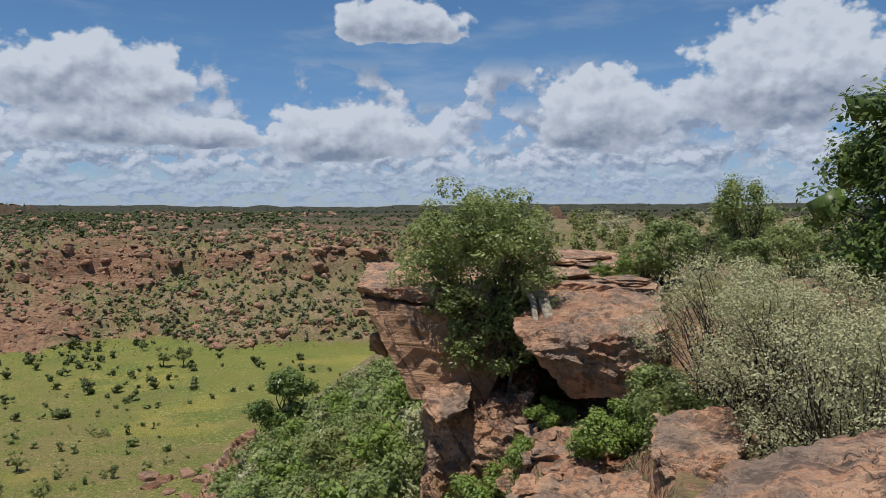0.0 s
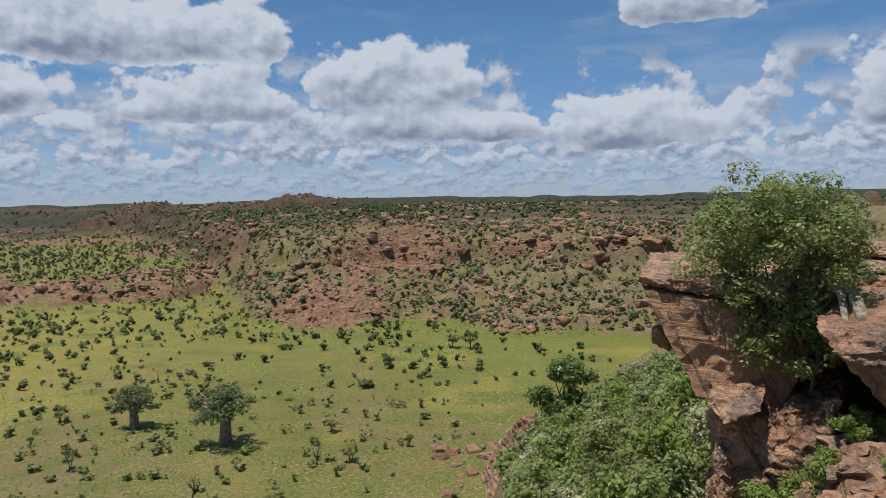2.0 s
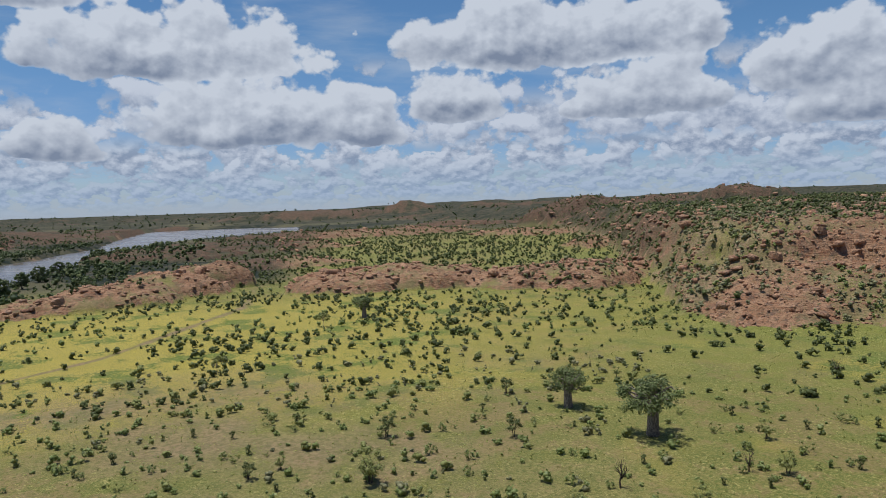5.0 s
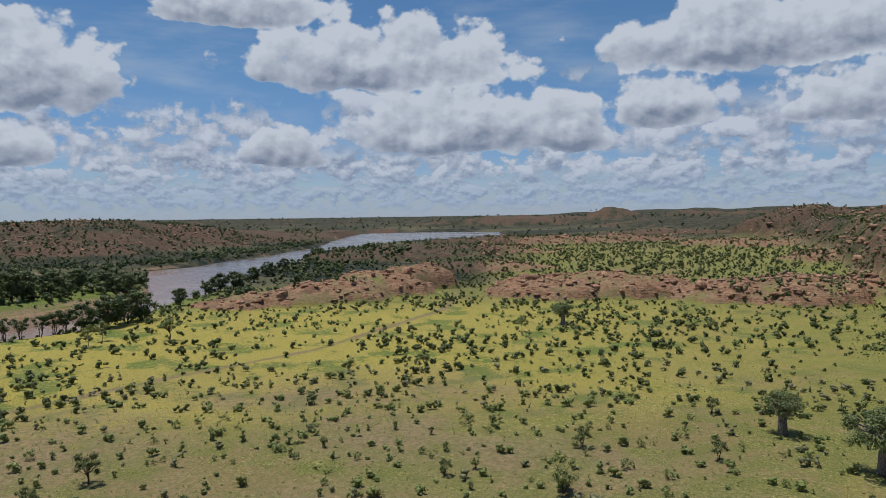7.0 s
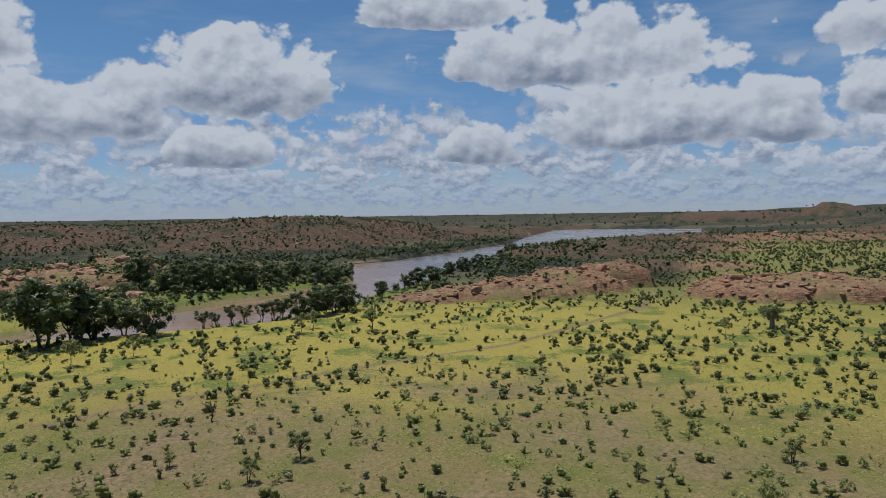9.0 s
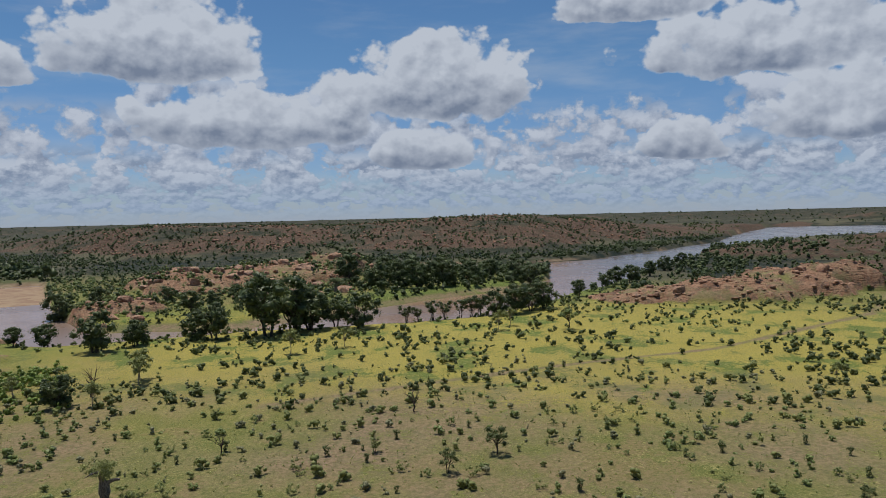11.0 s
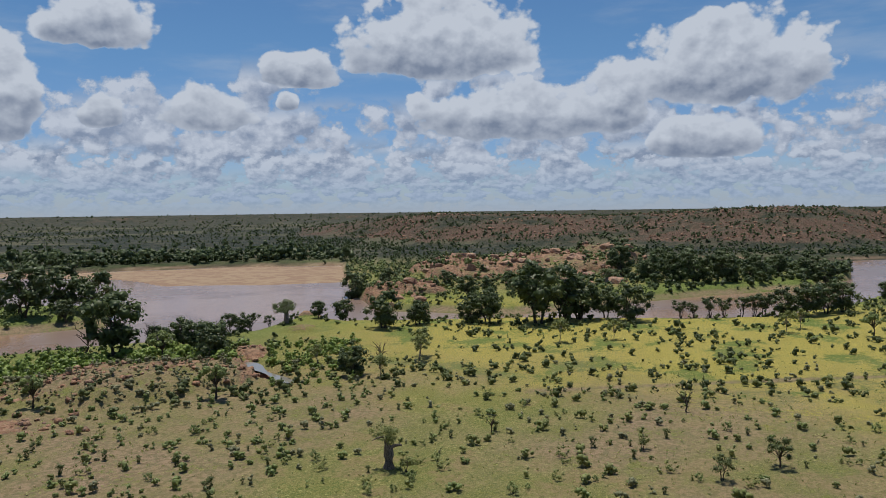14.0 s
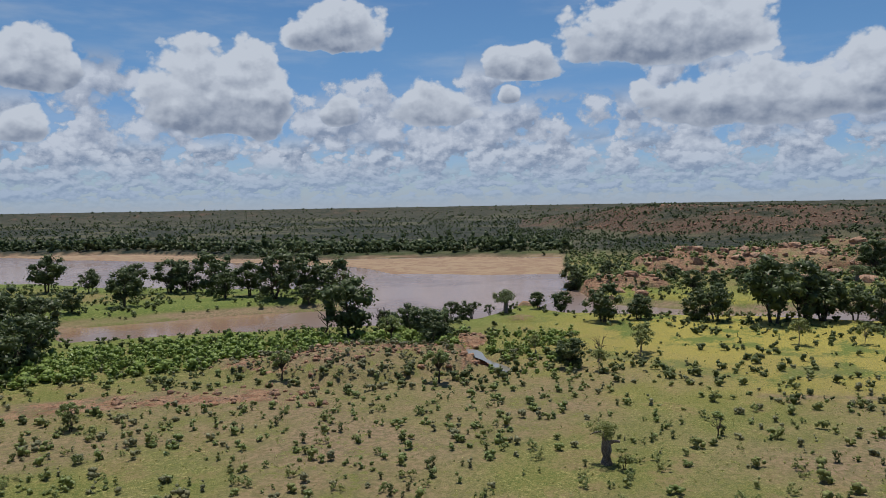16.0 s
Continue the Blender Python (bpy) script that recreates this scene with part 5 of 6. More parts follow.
green = Kind([make_shrub("green_shrub", 30 + k, 2.6, 3.0, (LEAF_SHRUB, LEAF_FIG, LEAF_BUSH)[k], BARK_DARK, 4500, 0.060, 30, 0.03, 0.85, 9, (0.11, 0.21)) for k in range(3)],
             "rounded leafy green shrub on red rock", "shrub", "green shrubs")
for k, (az, r, s, z) in enumerate([(-16.6, 30, 1.05, None), (-14.6, 31, 0.7, None), (-19, 33, 0.8, None), (-22.5, 29, 0.75, None), (-25, 34, 0.9, None), (-28, 30, 0.8, None), (-15.8, 20.2, 0.75, 39.2), (-17.6, 18.4, 0.8, 39.0)]):
    green.place(set_down(None, az, r, s, k * 61, z), k)
bright = Kind([make_shrub("bright_shrub", 40 + k, 1.8, 2.2, LEAF_BRIGHT, BARK_DARK, 2600, 0.054, 18, 0.02, 0.85, 8, (0.13, 0.25)) for k in range(2)],
              "fresh bright green bush in a rocky gully", "bush", "bright bushes in the gully")
for k, (az, r, s, z) in enumerate([(-11.6, 19.2, 0.9, None), (-12.8, 19.6, 0.7, None), (-4.2, 20.6, 1.15, None), (-2.3, 20.8, 0.95, None), (-12.0, 29, 0.5, 42.3), (-13.4, 30, 0.5, 42.3), (-26.5, 11.4, 0.6, None), (-22.8, 12.0, 0.45, None), (-14.4, 19.6, 0.8, None), (-6.2, 20.4, 0.7, None), (-7.6, 21.5, 0.6, None), (-8.8, 22.2, 0.5, None), (-5.2, 22.6, 0.8, None)]):
    bright.place(set_down(None, az, r, s, k * 53, z), k)
upright = make_shrub("upright_bush", 50, 4.4, 3.6, LEAF_SHRUB, BARK_DARK, 8000, 0.060, 26, 0.05, 1.25, 12, (0.10, 0.2))
tagged(upright, "upright dark green bush taller than the shrubs around", "bush")
upright.matrix_basis = set_down(None, -21.6, 40, 1.05, 20)
plateau = Kind([make_shrub("plateau_shrub", 55 + k, 2.2, 3.0, (LEAF_PALE, LEAF_BUSH, LEAF_SILVER)[k], BARK_DARK, 700, 0.100, 16, 0.03, 0.85, 4, (0.13, 0.25)) for k in range(3)],
               "low scrubby bush on the plateau", "shrub", "plateau shrubs")
rr = random.Random(9)
for k in range(70):
    az, r = rr.uniform(-36, -1), rr.uniform(38, 170)
    if az > -14 and r < 50:
        continue
    plateau.place(set_down(None, az, r, rr.uniform(0.55, 1.25) * (1.0 if r < 90 else 1.3), rr.uniform(0, 360)), k)

# bushes on the slope below the overhang
slope_bush = Kind([make_shrub("slope_bush", 70 + k, 3.2, 3.8, (LEAF_SHRUB, LEAF_BRIGHT, LEAF_SILVER, LEAF_PALE)[k], BARK_DARK, 1350, 0.092, 22, 0.04, 0.85, 4, (0.14, 0.25)) for k in range(4)],
                  "dense leafy bush on the steep slope", "bush", "bushes on the slope")
rr = random.Random(21)
for k in range(78):
    az = rr.uniform(-2, 15)
    r = rr.uniform(27, 125 - 3.0 * max(0, az - 8))
    if r < 46 and az < 4 and rr.random() < 0.3:
        continue
    if az > 12 and 60 < r < 78 or (az < 1.5 and r < 34):
        continue
    slope_bush.place(set_down(None, az, r, rr.uniform(0.55, 1.15), rr.uniform(0, 360)), rr.choice([0, 1, 1, 2, 2, 3]))
slope_tree = make_tree("slope_tree", 81, 8.5, 8.2, 2.4, 0.2, LEAF_TREE, BARK_DARK, 26, 5200, 0.2, 0.2, 3, 0.0, (0.11, 0.2))
tagged(slope_tree, "dark green bushy tree on the lower slope", "tree")
slope_tree.matrix_basis = set_down(None, 12.0, 84, 1.0, 40)
for k, corners in enumerate([
        [polar(18.6, 104, 6.5), polar(14.2, 100, 17), polar(17, 110, 9), polar(14.5, 112, 13), polar(18, 96, 5), polar(14.5, 95, 11), polar(16, 103, 14)],
        [polar(12.8, 58, 23.2), polar(9.8, 57, 26.3), polar(11, 59, 25.6), polar(13, 60, 21), polar(10, 61, 24), polar(12.9, 55, 20), polar(10, 54, 23)]]):
    rock_thing("rock_ledge", slab_mesh("rock_ledge", 15 + k, corners, 5, 0.5, 0.2, 0.25, (0.3, 0.1, 1), 0.8), ROCK, "tilted bare sandstone ledge among the bushes")
rr = random.Random(33)
for k in range(46):
    ob = new("boulder", BOULDERS[rr.randrange(8)])
    ob.matrix_basis = set_down(ob, rr.uniform(12, 22), rr.uniform(108, 138), 0.5 + 1.7 * rr.random() ** 2, rr.uniform(0, 360), None, 0.0)
    tagged(ob, "red boulder at the foot of the slope in grass", "boulder", "boulders at the slope's foot")


# ---- trees of the valley ----
def make_baobab(seed, tall, wide, girth, n_leaves=2600, size=0.22):
    rng = np.random.default_rng(seed)
    root = new("baobab_tree")
    stem = tall * 0.52
    pieces = [tube([(0, 0, -0.8), (0, 0, 0.2), (0.05, 0, stem * 0.4), (0.1, 0.05, stem * 0.8), (0.1, 0, stem * 1.06)], [girth * 1.35, girth * 1.12, girth * 0.95, girth * 0.86, girth * 0.55], 14)]
    mids, sizes = clumps(rng, 36, wide * 0.43, tall * 0.46, tall * 0.88, tall * 0.09, tall * 0.16, 0.1)
    for i in range(36):
        bot = (rng.normal() * girth * 0.3, rng.normal() * girth * 0.3, stem * (0.8 + 0.15 * rng.random()))
        pieces.append(tube(bent(rng, bot, mids[i], 5, 0.2), np.linspace(girth * 0.34, girth * 0.05, 5), 6))
    v, f = join(pieces)
    part("trunk", smooth(raw_mesh("trunk", v, f)), BARK_BAOBAB, root, "thick grey-brown swollen trunk")
    v, f = leaves(rng, mids, sizes, n_leaves, size)
    part("crown", raw_mesh("crown", v, f), LEAF_BAOBAB, root)
    return root


baobabs = Kind([make_baobab(91, 12.0, 14.0, 1.15, 4200, 0.25), make_baobab(92, 9.2, 10.0, 0.95, 3000, 0.22)], "stout baobab with a thick trunk and grey-green crown", "tree", "baobabs on the plain")
baobabs.place(set_down(None, 37.8, 146, 1.0, 0), 0)
baobabs.place(set_down(None, 44.0, 164, 1.0, 200), 1)
baobabs.place(set_down(None, 59.4, 308, 1.0, 30), 1)
baobabs.place(set_down(None, 130.4, 312, 0.85, 90), 0)
baobabs.place(set_down(None, 106.2, 464, 1.05, 10), 1)


def make_broken_baobab():
    rng = np.random.default_rng(97)
    root = new("broken_baobab")
    pieces = [tube([(0, 0, -0.6), (0, 0, 0.3), (0, 0, 2.2), (0.05, 0, 3.9)], [1.2, 1.0, 0.92, 0.75], 12),
              tube(bent(rng, (0, 0, 3.6), (1.0, 0.4, 5.8), 5, 0.1), [0.6, 0.5, 0.42, 0.3, 0.16], 8),
              tube(bent(rng, (0, 0, 3.5), (-2.3, 0.3, 4.1), 5, 0.05), [0.45, 0.36, 0.3, 0.24, 0.2], 8),
              tube(bent(rng, (1.0, 0.4, 5.6), (2.8, 0.2, 5.0), 5, 0.1), [0.22, 0.18, 0.13, 0.1, 0.05], 6)]
    v, f = join(pieces)
    part("trunk", smooth(raw_mesh("trunk", v, f)), BARK_BAOBAB, root, "thick trunk with broken limbs")
    mids, sizes = clumps(rng, 22, 2.6, 5.0, 7.8, 0.5, 1.0)
    mids[:, 0] += 0.8
    v, f = leaves(rng, mids, sizes, 1900, 0.14)
    part("crown", raw_mesh("crown", v, f), LEAF_PALE, root)
    return tagged(root, "broken baobab with a thick dark trunk and thin crown", "tree")


make_broken_baobab().matrix_basis = set_down(None, 122.9, 130.5, 1.0, -60)

river_trees = Kind([make_tree("river_tree", 100 + k, 10.0, (11.5, 10.5, 13.0, 10.5)[k], 2.0, 0.24, LEAF_RIVER, BARK_DARK, 36, 1600, 0.29, (0.10, 0.17, 0.08, 0.13)[k], (3, 2, 4, 2)[k], 0.0, (0.12, 0.20)) for k in range(4)],
                   "dark green spreading tree on the river bank", "tree", "river bank trees")
RIVER = [
    [(142.2, 262, 18.5), (137.8, 269, 9.2), (135.6, 242, 10.4), (133.8, 303, 7.5), (128.0, 323, 6.9), (126.1, 320, 8.8), (123.1, 290, 13), (120.4, 299, 8.8), (125.2, 433, 15), (122.7, 437, 10.5)],
    [(115.2, 298, 11.2), (116.4, 300, 9), (111.3, 298, 19.4), (109.4, 305, 18), (108.2, 310, 14), (106.3, 316, 10), (104.5, 308, 12.2), (116.6, 384, 9.3), (115, 403, 8), (94.0, 336, 10.4)],
    [(92.6, 342, 12.4), (91.4, 350, 11.4), (90.4, 356, 12), (87.8, 409, 8.4), (85.8, 462, 9), (85.0, 480, 10), (84.0, 490, 10.5), (82.6, 540, 10), (81.6, 585, 10), (80.4, 650, 9)],
    [(91.3, 512, 15), (92.6, 520, 12), (94.4, 530, 13), (96.2, 500, 14), (98.1, 478, 17.5), (99.9, 470, 17.4), (101.6, 476, 15.8), (103.2, 484, 14.6), (105.1, 508, 16.5), (100.6, 520, 16)],
    [(163.0, 472, 18.4), (160.4, 458, 11.4), (158.3, 382, 13.6), (157.5, 435, 13.6), (155.2, 434, 14.4), (153.9, 429, 14.4), (152.1, 422, 18), (151.4, 391, 11), (147.9, 381, 19.4), (145.5, 402, 17.6)],
    [(143.6, 392, 17.2), (145.3, 368, 8), (164.9, 246, 13.6), (163.8, 262, 12), (165.2, 337, 18.6), (163.7, 340, 16), (166.5, 300, 15), (166.4, 232, 13), (161.7, 372, 10), (149.6, 400, 14)],
    [(118.2, 440, 9), (113.4, 430, 8), (112.2, 452, 9), (120.6, 296, 7.5), (135.9, 233, 11), (125.6, 207, 7.6), (139.5, 262, 8), (136.8, 258, 8.5), (102.4, 560, 14)],
]
for row in RIVER:
    for k, (az, r, h) in enumerate(row):
        river_trees.place(set_down(None, az, r, h / (7.6 if 104 < az < 117 or 142.5 < az < 159 else 8.4), (k * 83 + az * 7) % 360, None, 0.2))
row_trees = Kind([make_tree("bank_tree", 120 + k, 8.0, 8.0, 2.6, 0.16, LEAF_RIVER, BARK_DARK, 18, 1100, 0.19, 0.34, 3, 0.0, (0.09, 0.16), 0.1) for k in range(2)],
                 "thin-crowned tree with bare dark limbs by the water", "tree", "row of thin bank trees")
for az, r, h in [(100.9, 320, 6.8), (100.0, 322, 5.6), (98.9, 323, 7.4), (98.0, 326, 7.2), (96.8, 332, 7.8), (96.0, 335, 8.4), (95.3, 338, 9.2), (133.0, 300, 7.2), (134.6, 290, 7), (131.6, 318, 5)]:
    row_trees.place(set_down(None, az, r, h / 6.4, az * 57 % 360))
acacias = Kind([make_tree("acacia_tree", 130 + k, 8.0, 8.0, 2.8, 0.14, LEAF_PALE, BARK_PALE, 16, 900, 0.24, 0.42, 1, 0.3, (0.08, 0.15), 0.08) for k in range(3)],
               "pale light green thorn tree with a thin flat crown", "tree", "thorn trees on the plain")
for az, r, h in [(120.3, 232, 9.6), (109.7, 255, 8.8), (105.7, 264, 7.0), (93.9, 291, 8), (93.0, 302, 7.4), (120.4, 225, 8.6), (123.4, 203, 6.7), (62.5, 287, 6), (70.4, 218, 5), (128.2, 226, 6)]:
    acacias.place(set_down(None, az, r, h / 8.0, az * 31 % 360))

umbrella = Kind([make_tree("umbrella_tree", 135 + k, 8.0, 9.5, 3.4, 0.24, LEAF_SHRUB, BARK_DARK, 26, 1700, 0.27, 0.56, 1, 0.2, (0.07, 0.12)) for k in range(2)],
                "umbrella-shaped thorn tree with a dark trunk", "tree", "umbrella trees")
for az, r, h in [(135.6, 189, 8.4), (147.5, 198, 7.4), (139.2, 243, 9.5), (88.6, 292, 8), (162, 172, 5.5)]:
    umbrella.place(set_down(None, az, r, h / 8.0, az * 31 % 360))


def make_dead_tree(seed):
    rng = np.random.default_rng(seed)
    root = new("dead_tree")
    pieces = [tube(bent(rng, (0, 0, -0.4), (0.3, 0.2, 3.2), 5, 0.15), [0.3, 0.25, 0.21, 0.18, 0.14], 7)]
    for k in range(9):
        ang = k * 2.4 + rng.random()
        tip = np.array((math.cos(ang) * (1.2 + rng.random() * 1.6), math.sin(ang) * (1.2 + rng.random() * 1.6), 4.2 + rng.random() * 3.6))
        limb = bent(rng, (0.3, 0.2, 2.0 + rng.random()), tip, 5, 0.25)
        pieces.append(tube(limb, np.linspace(0.13, 0.03, 5), 5))
        for j in range(2):
            end = limb[3] + rng.normal(size=3) * 0.7 + np.array((0, 0, 0.6))
            pieces.append(tube(bent(rng, limb[2], end, 4, 0.2), np.linspace(0.06, 0.015, 4), 4))
    v, f = join(pieces)
    part("trunk", smooth(raw_mesh("trunk", v, f)), BARK_DARK, root)
    return root


dead = Kind([make_dead_tree(140), make_dead_tree(141)], "bare dead tree with twisted grey branches", "tree", "dead trees")
for az, r, h in [(140.0, 262, 10), (144.1, 267, 10), (137.6, 263, 9), (123.5, 215, 7.6), (31.2, 130, 3.4), (115, 150, 4), (40.2, 118, 4.4), (100.5, 172, 5), (25.5, 205, 4.5)]:
    dead.place(set_down(None, az, r, h / 7.0, az * 91 % 360))

small_trees = Kind([make_tree("small_tree", 150 + k, 4.0, 4.2, 1.2, 0.09, (LEAF_BUSH, LEAF_SHRUB, LEAF_PALE)[k], BARK_DARK, 14, 900, 0.11, 0.26, 2, 0.0, (0.11, 0.2)) for k in range(3)],
                   "small dark green tree standing in the grass", "tree", "small trees on the plain")
for az, r, h in [(58.0, 145, 4.2), (59.4, 121, 6.2), (48.2, 143, 3.9), (48.7, 176, 3.9), (30.0, 149, 3.9), (28.6, 131, 4.0), (40.4, 194, 2.9), (66.1, 131, 2.6), (121.6, 128, 4.0), (125.7, 206, 7), (98, 130, 4.4),
                 (94.2, 140, 5.6), (103.6, 143, 3.3), (162, 170, 4.1), (115.2, 177, 2.8), (20.6, 232, 6.3), (19.2, 230, 6.0), (22, 262, 4), (68.5, 128, 3)]:
    small_trees.place(set_down(None, az, r, h / 4.0, az * 37 % 360))


# ---- bushes and grass over the plain and hills ----
def bushes(name, count, az_range, r_range, tall, seed, leaf, where, label, quads=46, size=0.17, patchy=0.25):
    x, y, rng = spread(count, az_range, r_range, seed)
    z, wet, rock, *_ = relief(x, y)
    keep = where(x, y, z, wet, rock) & (wet < -4) & (fbm(x, y, 45, 3, seed + 60) + rng.normal(0, 0.45, len(x)) > patchy - 0.3)
    x, y, z = x[keep], y[keep], z[keep]
    scale = tall * (0.45 + 0.85 * rng.random(len(x)) ** 1.6)
    templates = [bush_template(seed * 6 + k, max(6, round(quads * 0.7)), size * (0.62 if size > 0.1 else 0.9), 1.0, 0.85 + 0.25 * (k % 4) / 1.5, 3 + k % 2 if quads < 20 else 4 + k % 3) for k in range(9)]
    me = scatter_mesh(name, templates, x, y, z - 0.05, scale, rng.random(len(x)) * 6.28)
    me.materials.append(leaf)
    tagged(new(name, me), label, "bushes", kind="stuff")


def on_plain(x, y, z, wet, rock):
    return (z < 3) & (rock < 0.4) & ((z > -0.65) | (np.hypot(x, y) > 250))


def on_slope(x, y, z, wet, rock):
    return (z > 2) & (rock < 0.46 + 0.42 * value_noise(x * 1.7, y * 1.7, 70))


near_bush = Kind([make_shrub("plain_bush", 170 + k, 1.5, (0.9, 2.2, 1.5)[k], (LEAF_BUSH, LEAF_PALE, LEAF_SHRUB)[k], BARK_DARK, 200, 0.095, 9, 0.02, 0.95, 2, (0.14, 0.24)) for k in range(3)],
                 "small dark green bush in short grass", "bush", "bushes on the plain")
bx, by, rng0 = spread(420, (20, 168), (108, 172), 77)
bz, bwet, brock, *_ = relief(bx, by)
for k in range(len(bx)):
    if bz[k] < 3 and brock[k] < 0.5 and k < 210:
        near_bush.place(Matrix.Translation((bx[k], by[k], bz[k] - 0.05)) @ pose(0, 0, 0, 0, 0, k * 47 % 360) @ Matrix.Diagonal((1, 1, 1, 1)) @ Matrix.Scale(0.7 + 0.95 * rng0.random(), 4), k)
bushes("near_undergrowth", 85, (0.5, 16), (26, 64), 2.4, 27, LEAF_SHRUB, lambda x, y, z, wet, rock: z > 3, "fine-leaved undergrowth on the steep slope", 620, 0.055, -3.0)
bushes("silver_undergrowth", 50, (0.5, 17), (27, 130), 2.2, 28, LEAF_SILVER, lambda x, y, z, wet, rock: z > 3, "grey-green low bushes on the steep slope", 450, 0.055, -3.0)
bushes("slope_undergrowth", 250, (1, 17), (60, 135), 3.0, 20, LEAF_SHRUB, lambda x, y, z, wet, rock: z > 3, "thick undergrowth on the steep slope", 200, 0.075, -3.0)
bushes("pale_undergrowth", 90, (1, 17), (45, 135), 2.6, 21, LEAF_BRIGHT, lambda x, y, z, wet, rock: z > 3, "light green bushes on the steep slope", 200, 0.075, -3.0)
bushes("plain_bushes", 520, (18, 168), (108, 190), 2.0, 1, LEAF_SHRUB, on_plain, "small bushes dotted over the grassy plain", 50, 0.19, -0.4)
bushes("olive_bushes", 560, (36, 168), (106, 230), 2.2, 29, LEAF_PALE, on_plain, "pale olive bushes in the grass", 60, 0.15, -0.2)
bushes("grey_bushes", 700, (36, 168), (106, 230), 2.0, 30, LEAF_GREY, on_plain, "grey dry bushes in the grass", 60, 0.14, 0.0)
bushes("valley_bushes", 6800, (0, 170), (180, 420), 2.5, 2, LEAF_BUSH, on_plain, "dark green bushes scattered across the valley", 28, 0.23, 0.25)
bushes("ridge_thicket", 420, (124, 166), (135, 255), 2.2, 23, LEAF_SHRUB, on_plain, "green thicket of bushes before the river", 40, 0.18, -0.2)
bushes("pool_thicket", 150, (125, 132), (198, 262), 2.6, 25, LEAF_BRIGHT, on_plain, "fresh green thicket round the pool", 60, 0.19, -2.0)
bushes("horizon_woods", 5000, (-30, 168), (1500, 3800), 9.0, 26, LEAF_RIVER, lambda x, y, z, wet, rock: wet < -20, "dark woods scattered towards the horizon", 8, 0.42, 0.1)
bushes("meadow_shrubs", 2400, (36, 130), (260, 560), 2.5, 3, LEAF_SHRUB, on_plain, "green shrubs thick towards the rock humps", 36, 0.19, 0.1)
bushes("bank_shrubs", 1000, (133, 168), (218, 264), 3.6, 4, LEAF_BRIGHT, on_plain, "lush green thicket along the near bank", 46, 0.18, -0.6)
bushes("island_shrubs", 700, (142, 170), (350, 520), 3.2, 5, LEAF_SHRUB, lambda x, y, z, wet, rock: z > -3.4, "green shrubs on the river island", 40, 0.18, -0.3)
bushes("slope_shrubs", 1700, (-4, 44), (246, 420), 2.3, 6, LEAF_SHRUB, on_slope, "scrubby bushes over the rocky escarpment", 26, 0.22, 0.0)
bushes("grey_slope_shrubs", 3400, (-4, 44), (246, 420), 2.2, 7, LEAF_GREY, on_slope, "grey-green scrub among the rocks", 22, 0.23, 0.0)
bushes("plateau_shrubs", 3200, (-34, 50), (340, 900), 3.2, 8, LEAF_BUSH, on_slope, "bushes dotted over the high plateau", 17, 0.28, 0.1)
bushes("distant_shrubs", 5000, (10, 80), (480, 1700), 5.0, 9, LEAF_BUSH, lambda x, y, z, wet, rock: wet < -12, "distant bushes and small trees", 11, 0.36, 0.1)
# dense dark bushes help the darkened rock stand in for cloud shadow on the hill
bushes("far_bank_shrubs", 12000, (74, 131), (400, 1350), 4.2, 10, LEAF_RIVER, lambda x, y, z, wet, rock: z > -2.5, "dark bushes over the far hill", 12, 0.34, 0.0)
bushes("far_bank_thicket", 2400, (74, 128), (560, 1000), 6.5, 11, LEAF_RIVER, lambda x, y, z, wet, rock: (wet > -75) & (z > -3.4), "dark trees lining the far bank", 34, 0.22, -0.5)
bushes("spit_thicket", 420, (89.5, 106), (440, 640), 8.5, 22, LEAF_RIVER, lambda x, y, z, wet, rock: (z > -3.2) & (wet < -8) & (np.hypot(x, y) > 468), "dense dark trees on the river spit", 60, 0.15, -0.6)
bushes("far_tree_belt", 3400, (124, 170), (690, 1160), 13, 12, LEAF_RIVER, lambda x, y, z, wet, rock: (wet > -130) & (wet < -12), "dense belt of dark trees beyond the sandbar", 44, 0.2, -0.8)
bushes("far_plain_trees", 7000, (116, 170), (780, 2600), 5.5, 13, LEAF_RIVER, lambda x, y, z, wet, rock: wet < -60, "distant trees over the flat savanna", 10, 0.36, 0.25)
bushes("upland_shrubs", 5600, (36, 70), (440, 1300), 3.4, 24, LEAF_BUSH, lambda x, y, z, wet, rock: wet < -10, "dark bushes dotted over the far meadow", 12, 0.3, -0.5)
bushes("bank_woods", 1400, (62, 87), (430, 1250), 6.0, 31, LEAF_RIVER, lambda x, y, z, wet, rock: (wet > -150) & (z > -3.4), "dark woods along the upper river", 26, 0.24, -0.3)
bushes("crag_shrubs", 2600, (22, 46), (370, 1250), 3.0, 32, LEAF_BUSH, lambda x, y, z, wet, rock: z > 6, "dark scrub over the brown crags", 14, 0.3, -0.4)
bushes("hump_shrubs", 1500, (38, 92), (350, 620), 2.4, 14, LEAF_SHRUB, on_slope, "low shrubs on the rock humps", 30, 0.2, 0.2)
bushes("kopje_shrubs", 1500, (103, 126), (395, 680), 3.8, 15, LEAF_SHRUB, lambda x, y, z, wet, rock: z > -2.5, "bushes between the boulders of the far bank", 36, 0.18, 0.0)
bushes("pale_slope_shrubs", 1500, (-4, 22), (250, 400), 2.4, 36, LEAF_GREY, lambda x, y, z, wet, rock: z > 1.5, "grey-green bushes between the boulders of the escarpment", 26, 0.22, -0.6)
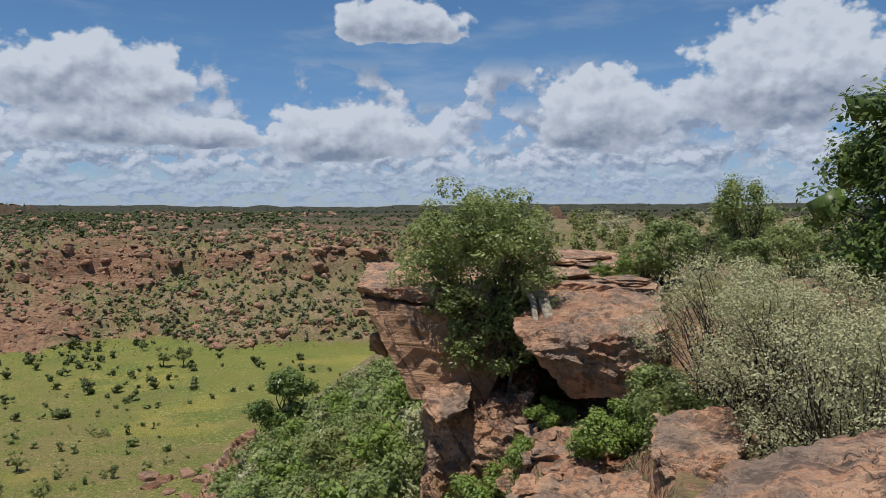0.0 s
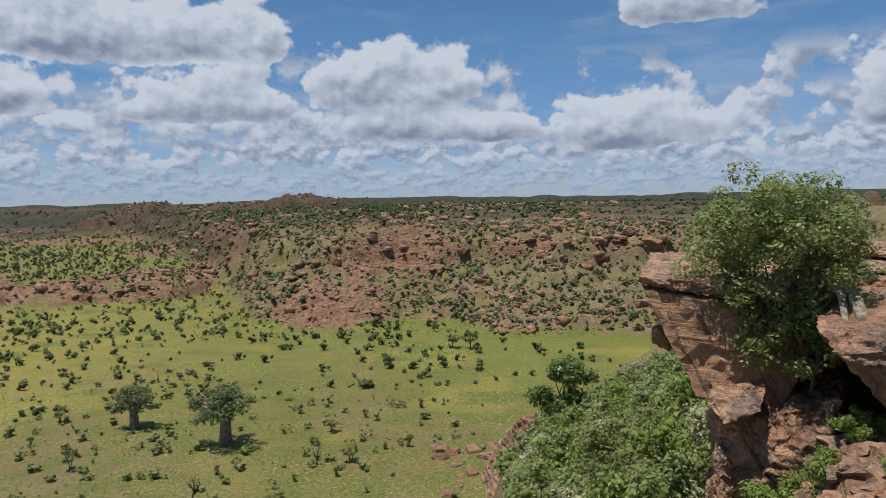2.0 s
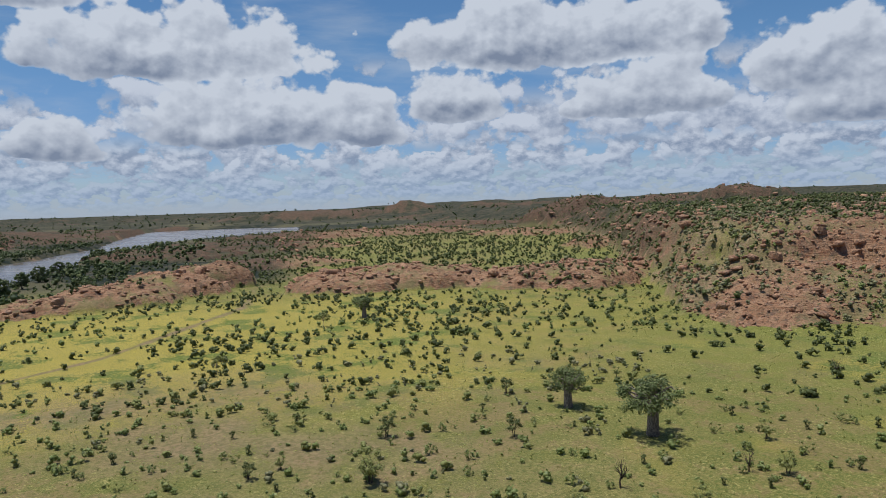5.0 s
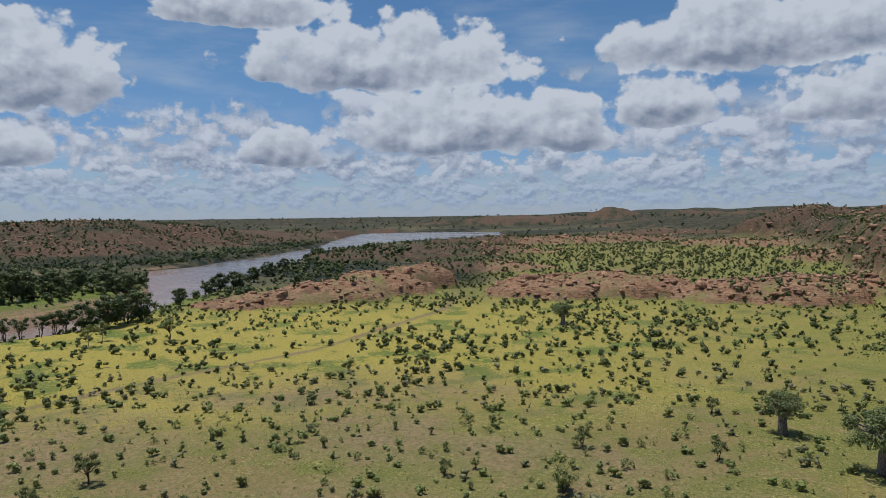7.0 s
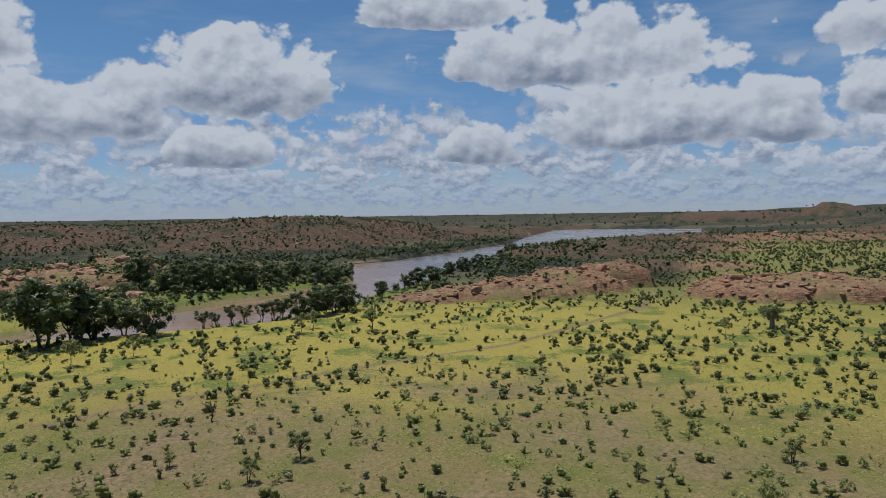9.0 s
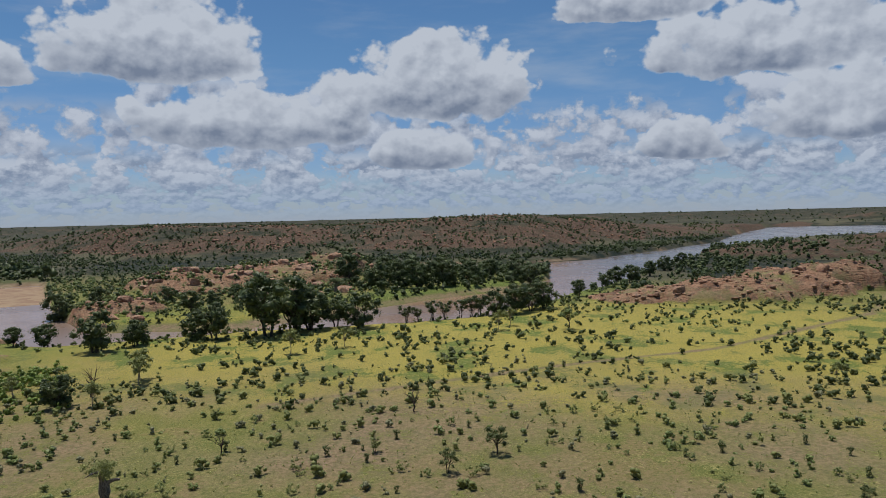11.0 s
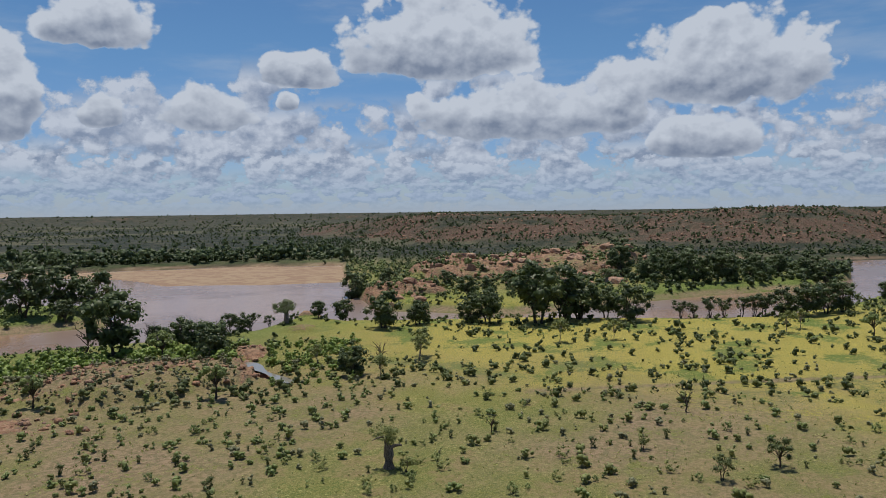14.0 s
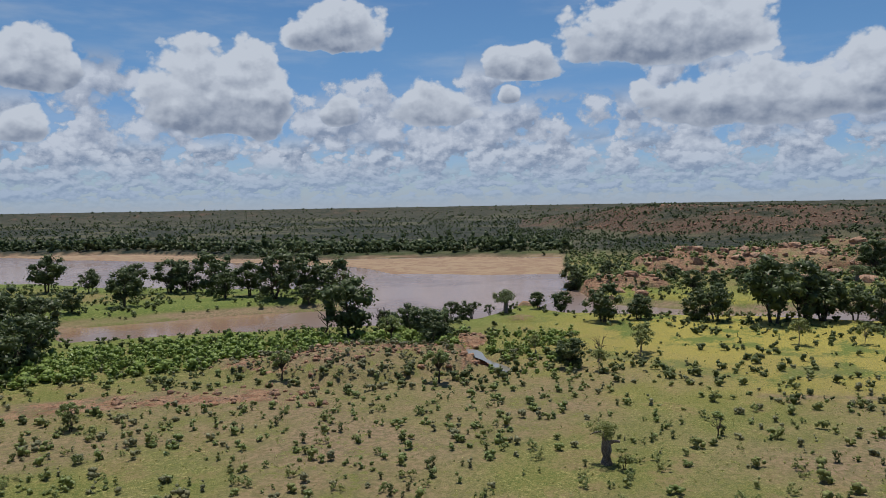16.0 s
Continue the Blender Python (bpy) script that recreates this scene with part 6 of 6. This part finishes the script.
bushes("gap_shrubs", 1300, (29, 48), (290, 760), 3.0, 34, LEAF_GREY, lambda x, y, z, wet, rock: z > 2, "grey-green scrub in the mouth of the side valley", 24, 0.22, -0.6)
bushes("dark_gap_shrubs", 900, (29, 48), (290, 760), 3.0, 35, LEAF_BUSH, lambda x, y, z, wet, rock: z > 2, "dark scrub in the mouth of the side valley", 24, 0.22, -0.4)
bushes("grey_ridge_shrubs", 500, (131, 152), (182, 236), 1.8, 33, LEAF_GREY, lambda x, y, z, wet, rock: z > 0.8, "grey-green bushes among the stones of the ridge", 40, 0.17, -0.6)
bushes("ridge_shrubs", 700, (128, 166), (170, 262), 1.9, 16, LEAF_BUSH, lambda x, y, z, wet, rock: z > 0.8, "low bushes on the stony ridge", 44, 0.17, -0.2)


# ---- grass tufts ----
def tufts(name, count, az_range, r_range, tall, seed, leaf, label):
    x, y, rng = spread(count, az_range, r_range, seed)
    z, wet, rock, *_ = relief(x, y)
    keep = (wet < -3) & (rock < 0.6) & (fbm(x, y, 12, 3, seed) + rng.normal(0, 0.5, len(x)) > -0.1)
    x, y, z = x[keep], y[keep], z[keep]
    templates = []
    for k in range(5):
        g = np.random.default_rng(seed * 20 + k)
        templates.append(leaves(g, [(0, 0, 0.25), (0.25, 0.1, 0.2)], [0.45, 0.35], 5, 0.25, 0.7))
    me = scatter_mesh(name, templates, x, y, z, tall * (0.5 + 0.8 * rng.random(len(x))), rng.random(len(x)) * 6.28)
    me.materials.append(leaf)
    tagged(new(name, me), label, "grass", kind="stuff")


tufts("grass_tufts", 9000, (18, 168), (108, 240), 0.5, 51, LEAF_SHRUB, "low tufts of grass and herbs on the plain")
tufts("slope_tufts", 9000, (-4, 40), (250, 420), 0.9, 52, LEAF_GRASS, "dry grass tufts on the rocky slopes")
tufts("plateau_tufts", 1500, (-34, 0), (26, 90), 0.55, 53, LEAF_GRASS, "yellowish grass on the plateau")
tufts("dry_tufts", 9000, (18, 168), (108, 230), 0.6, 54, LEAF_GRASS, "dry yellow grass tufts on the plain")
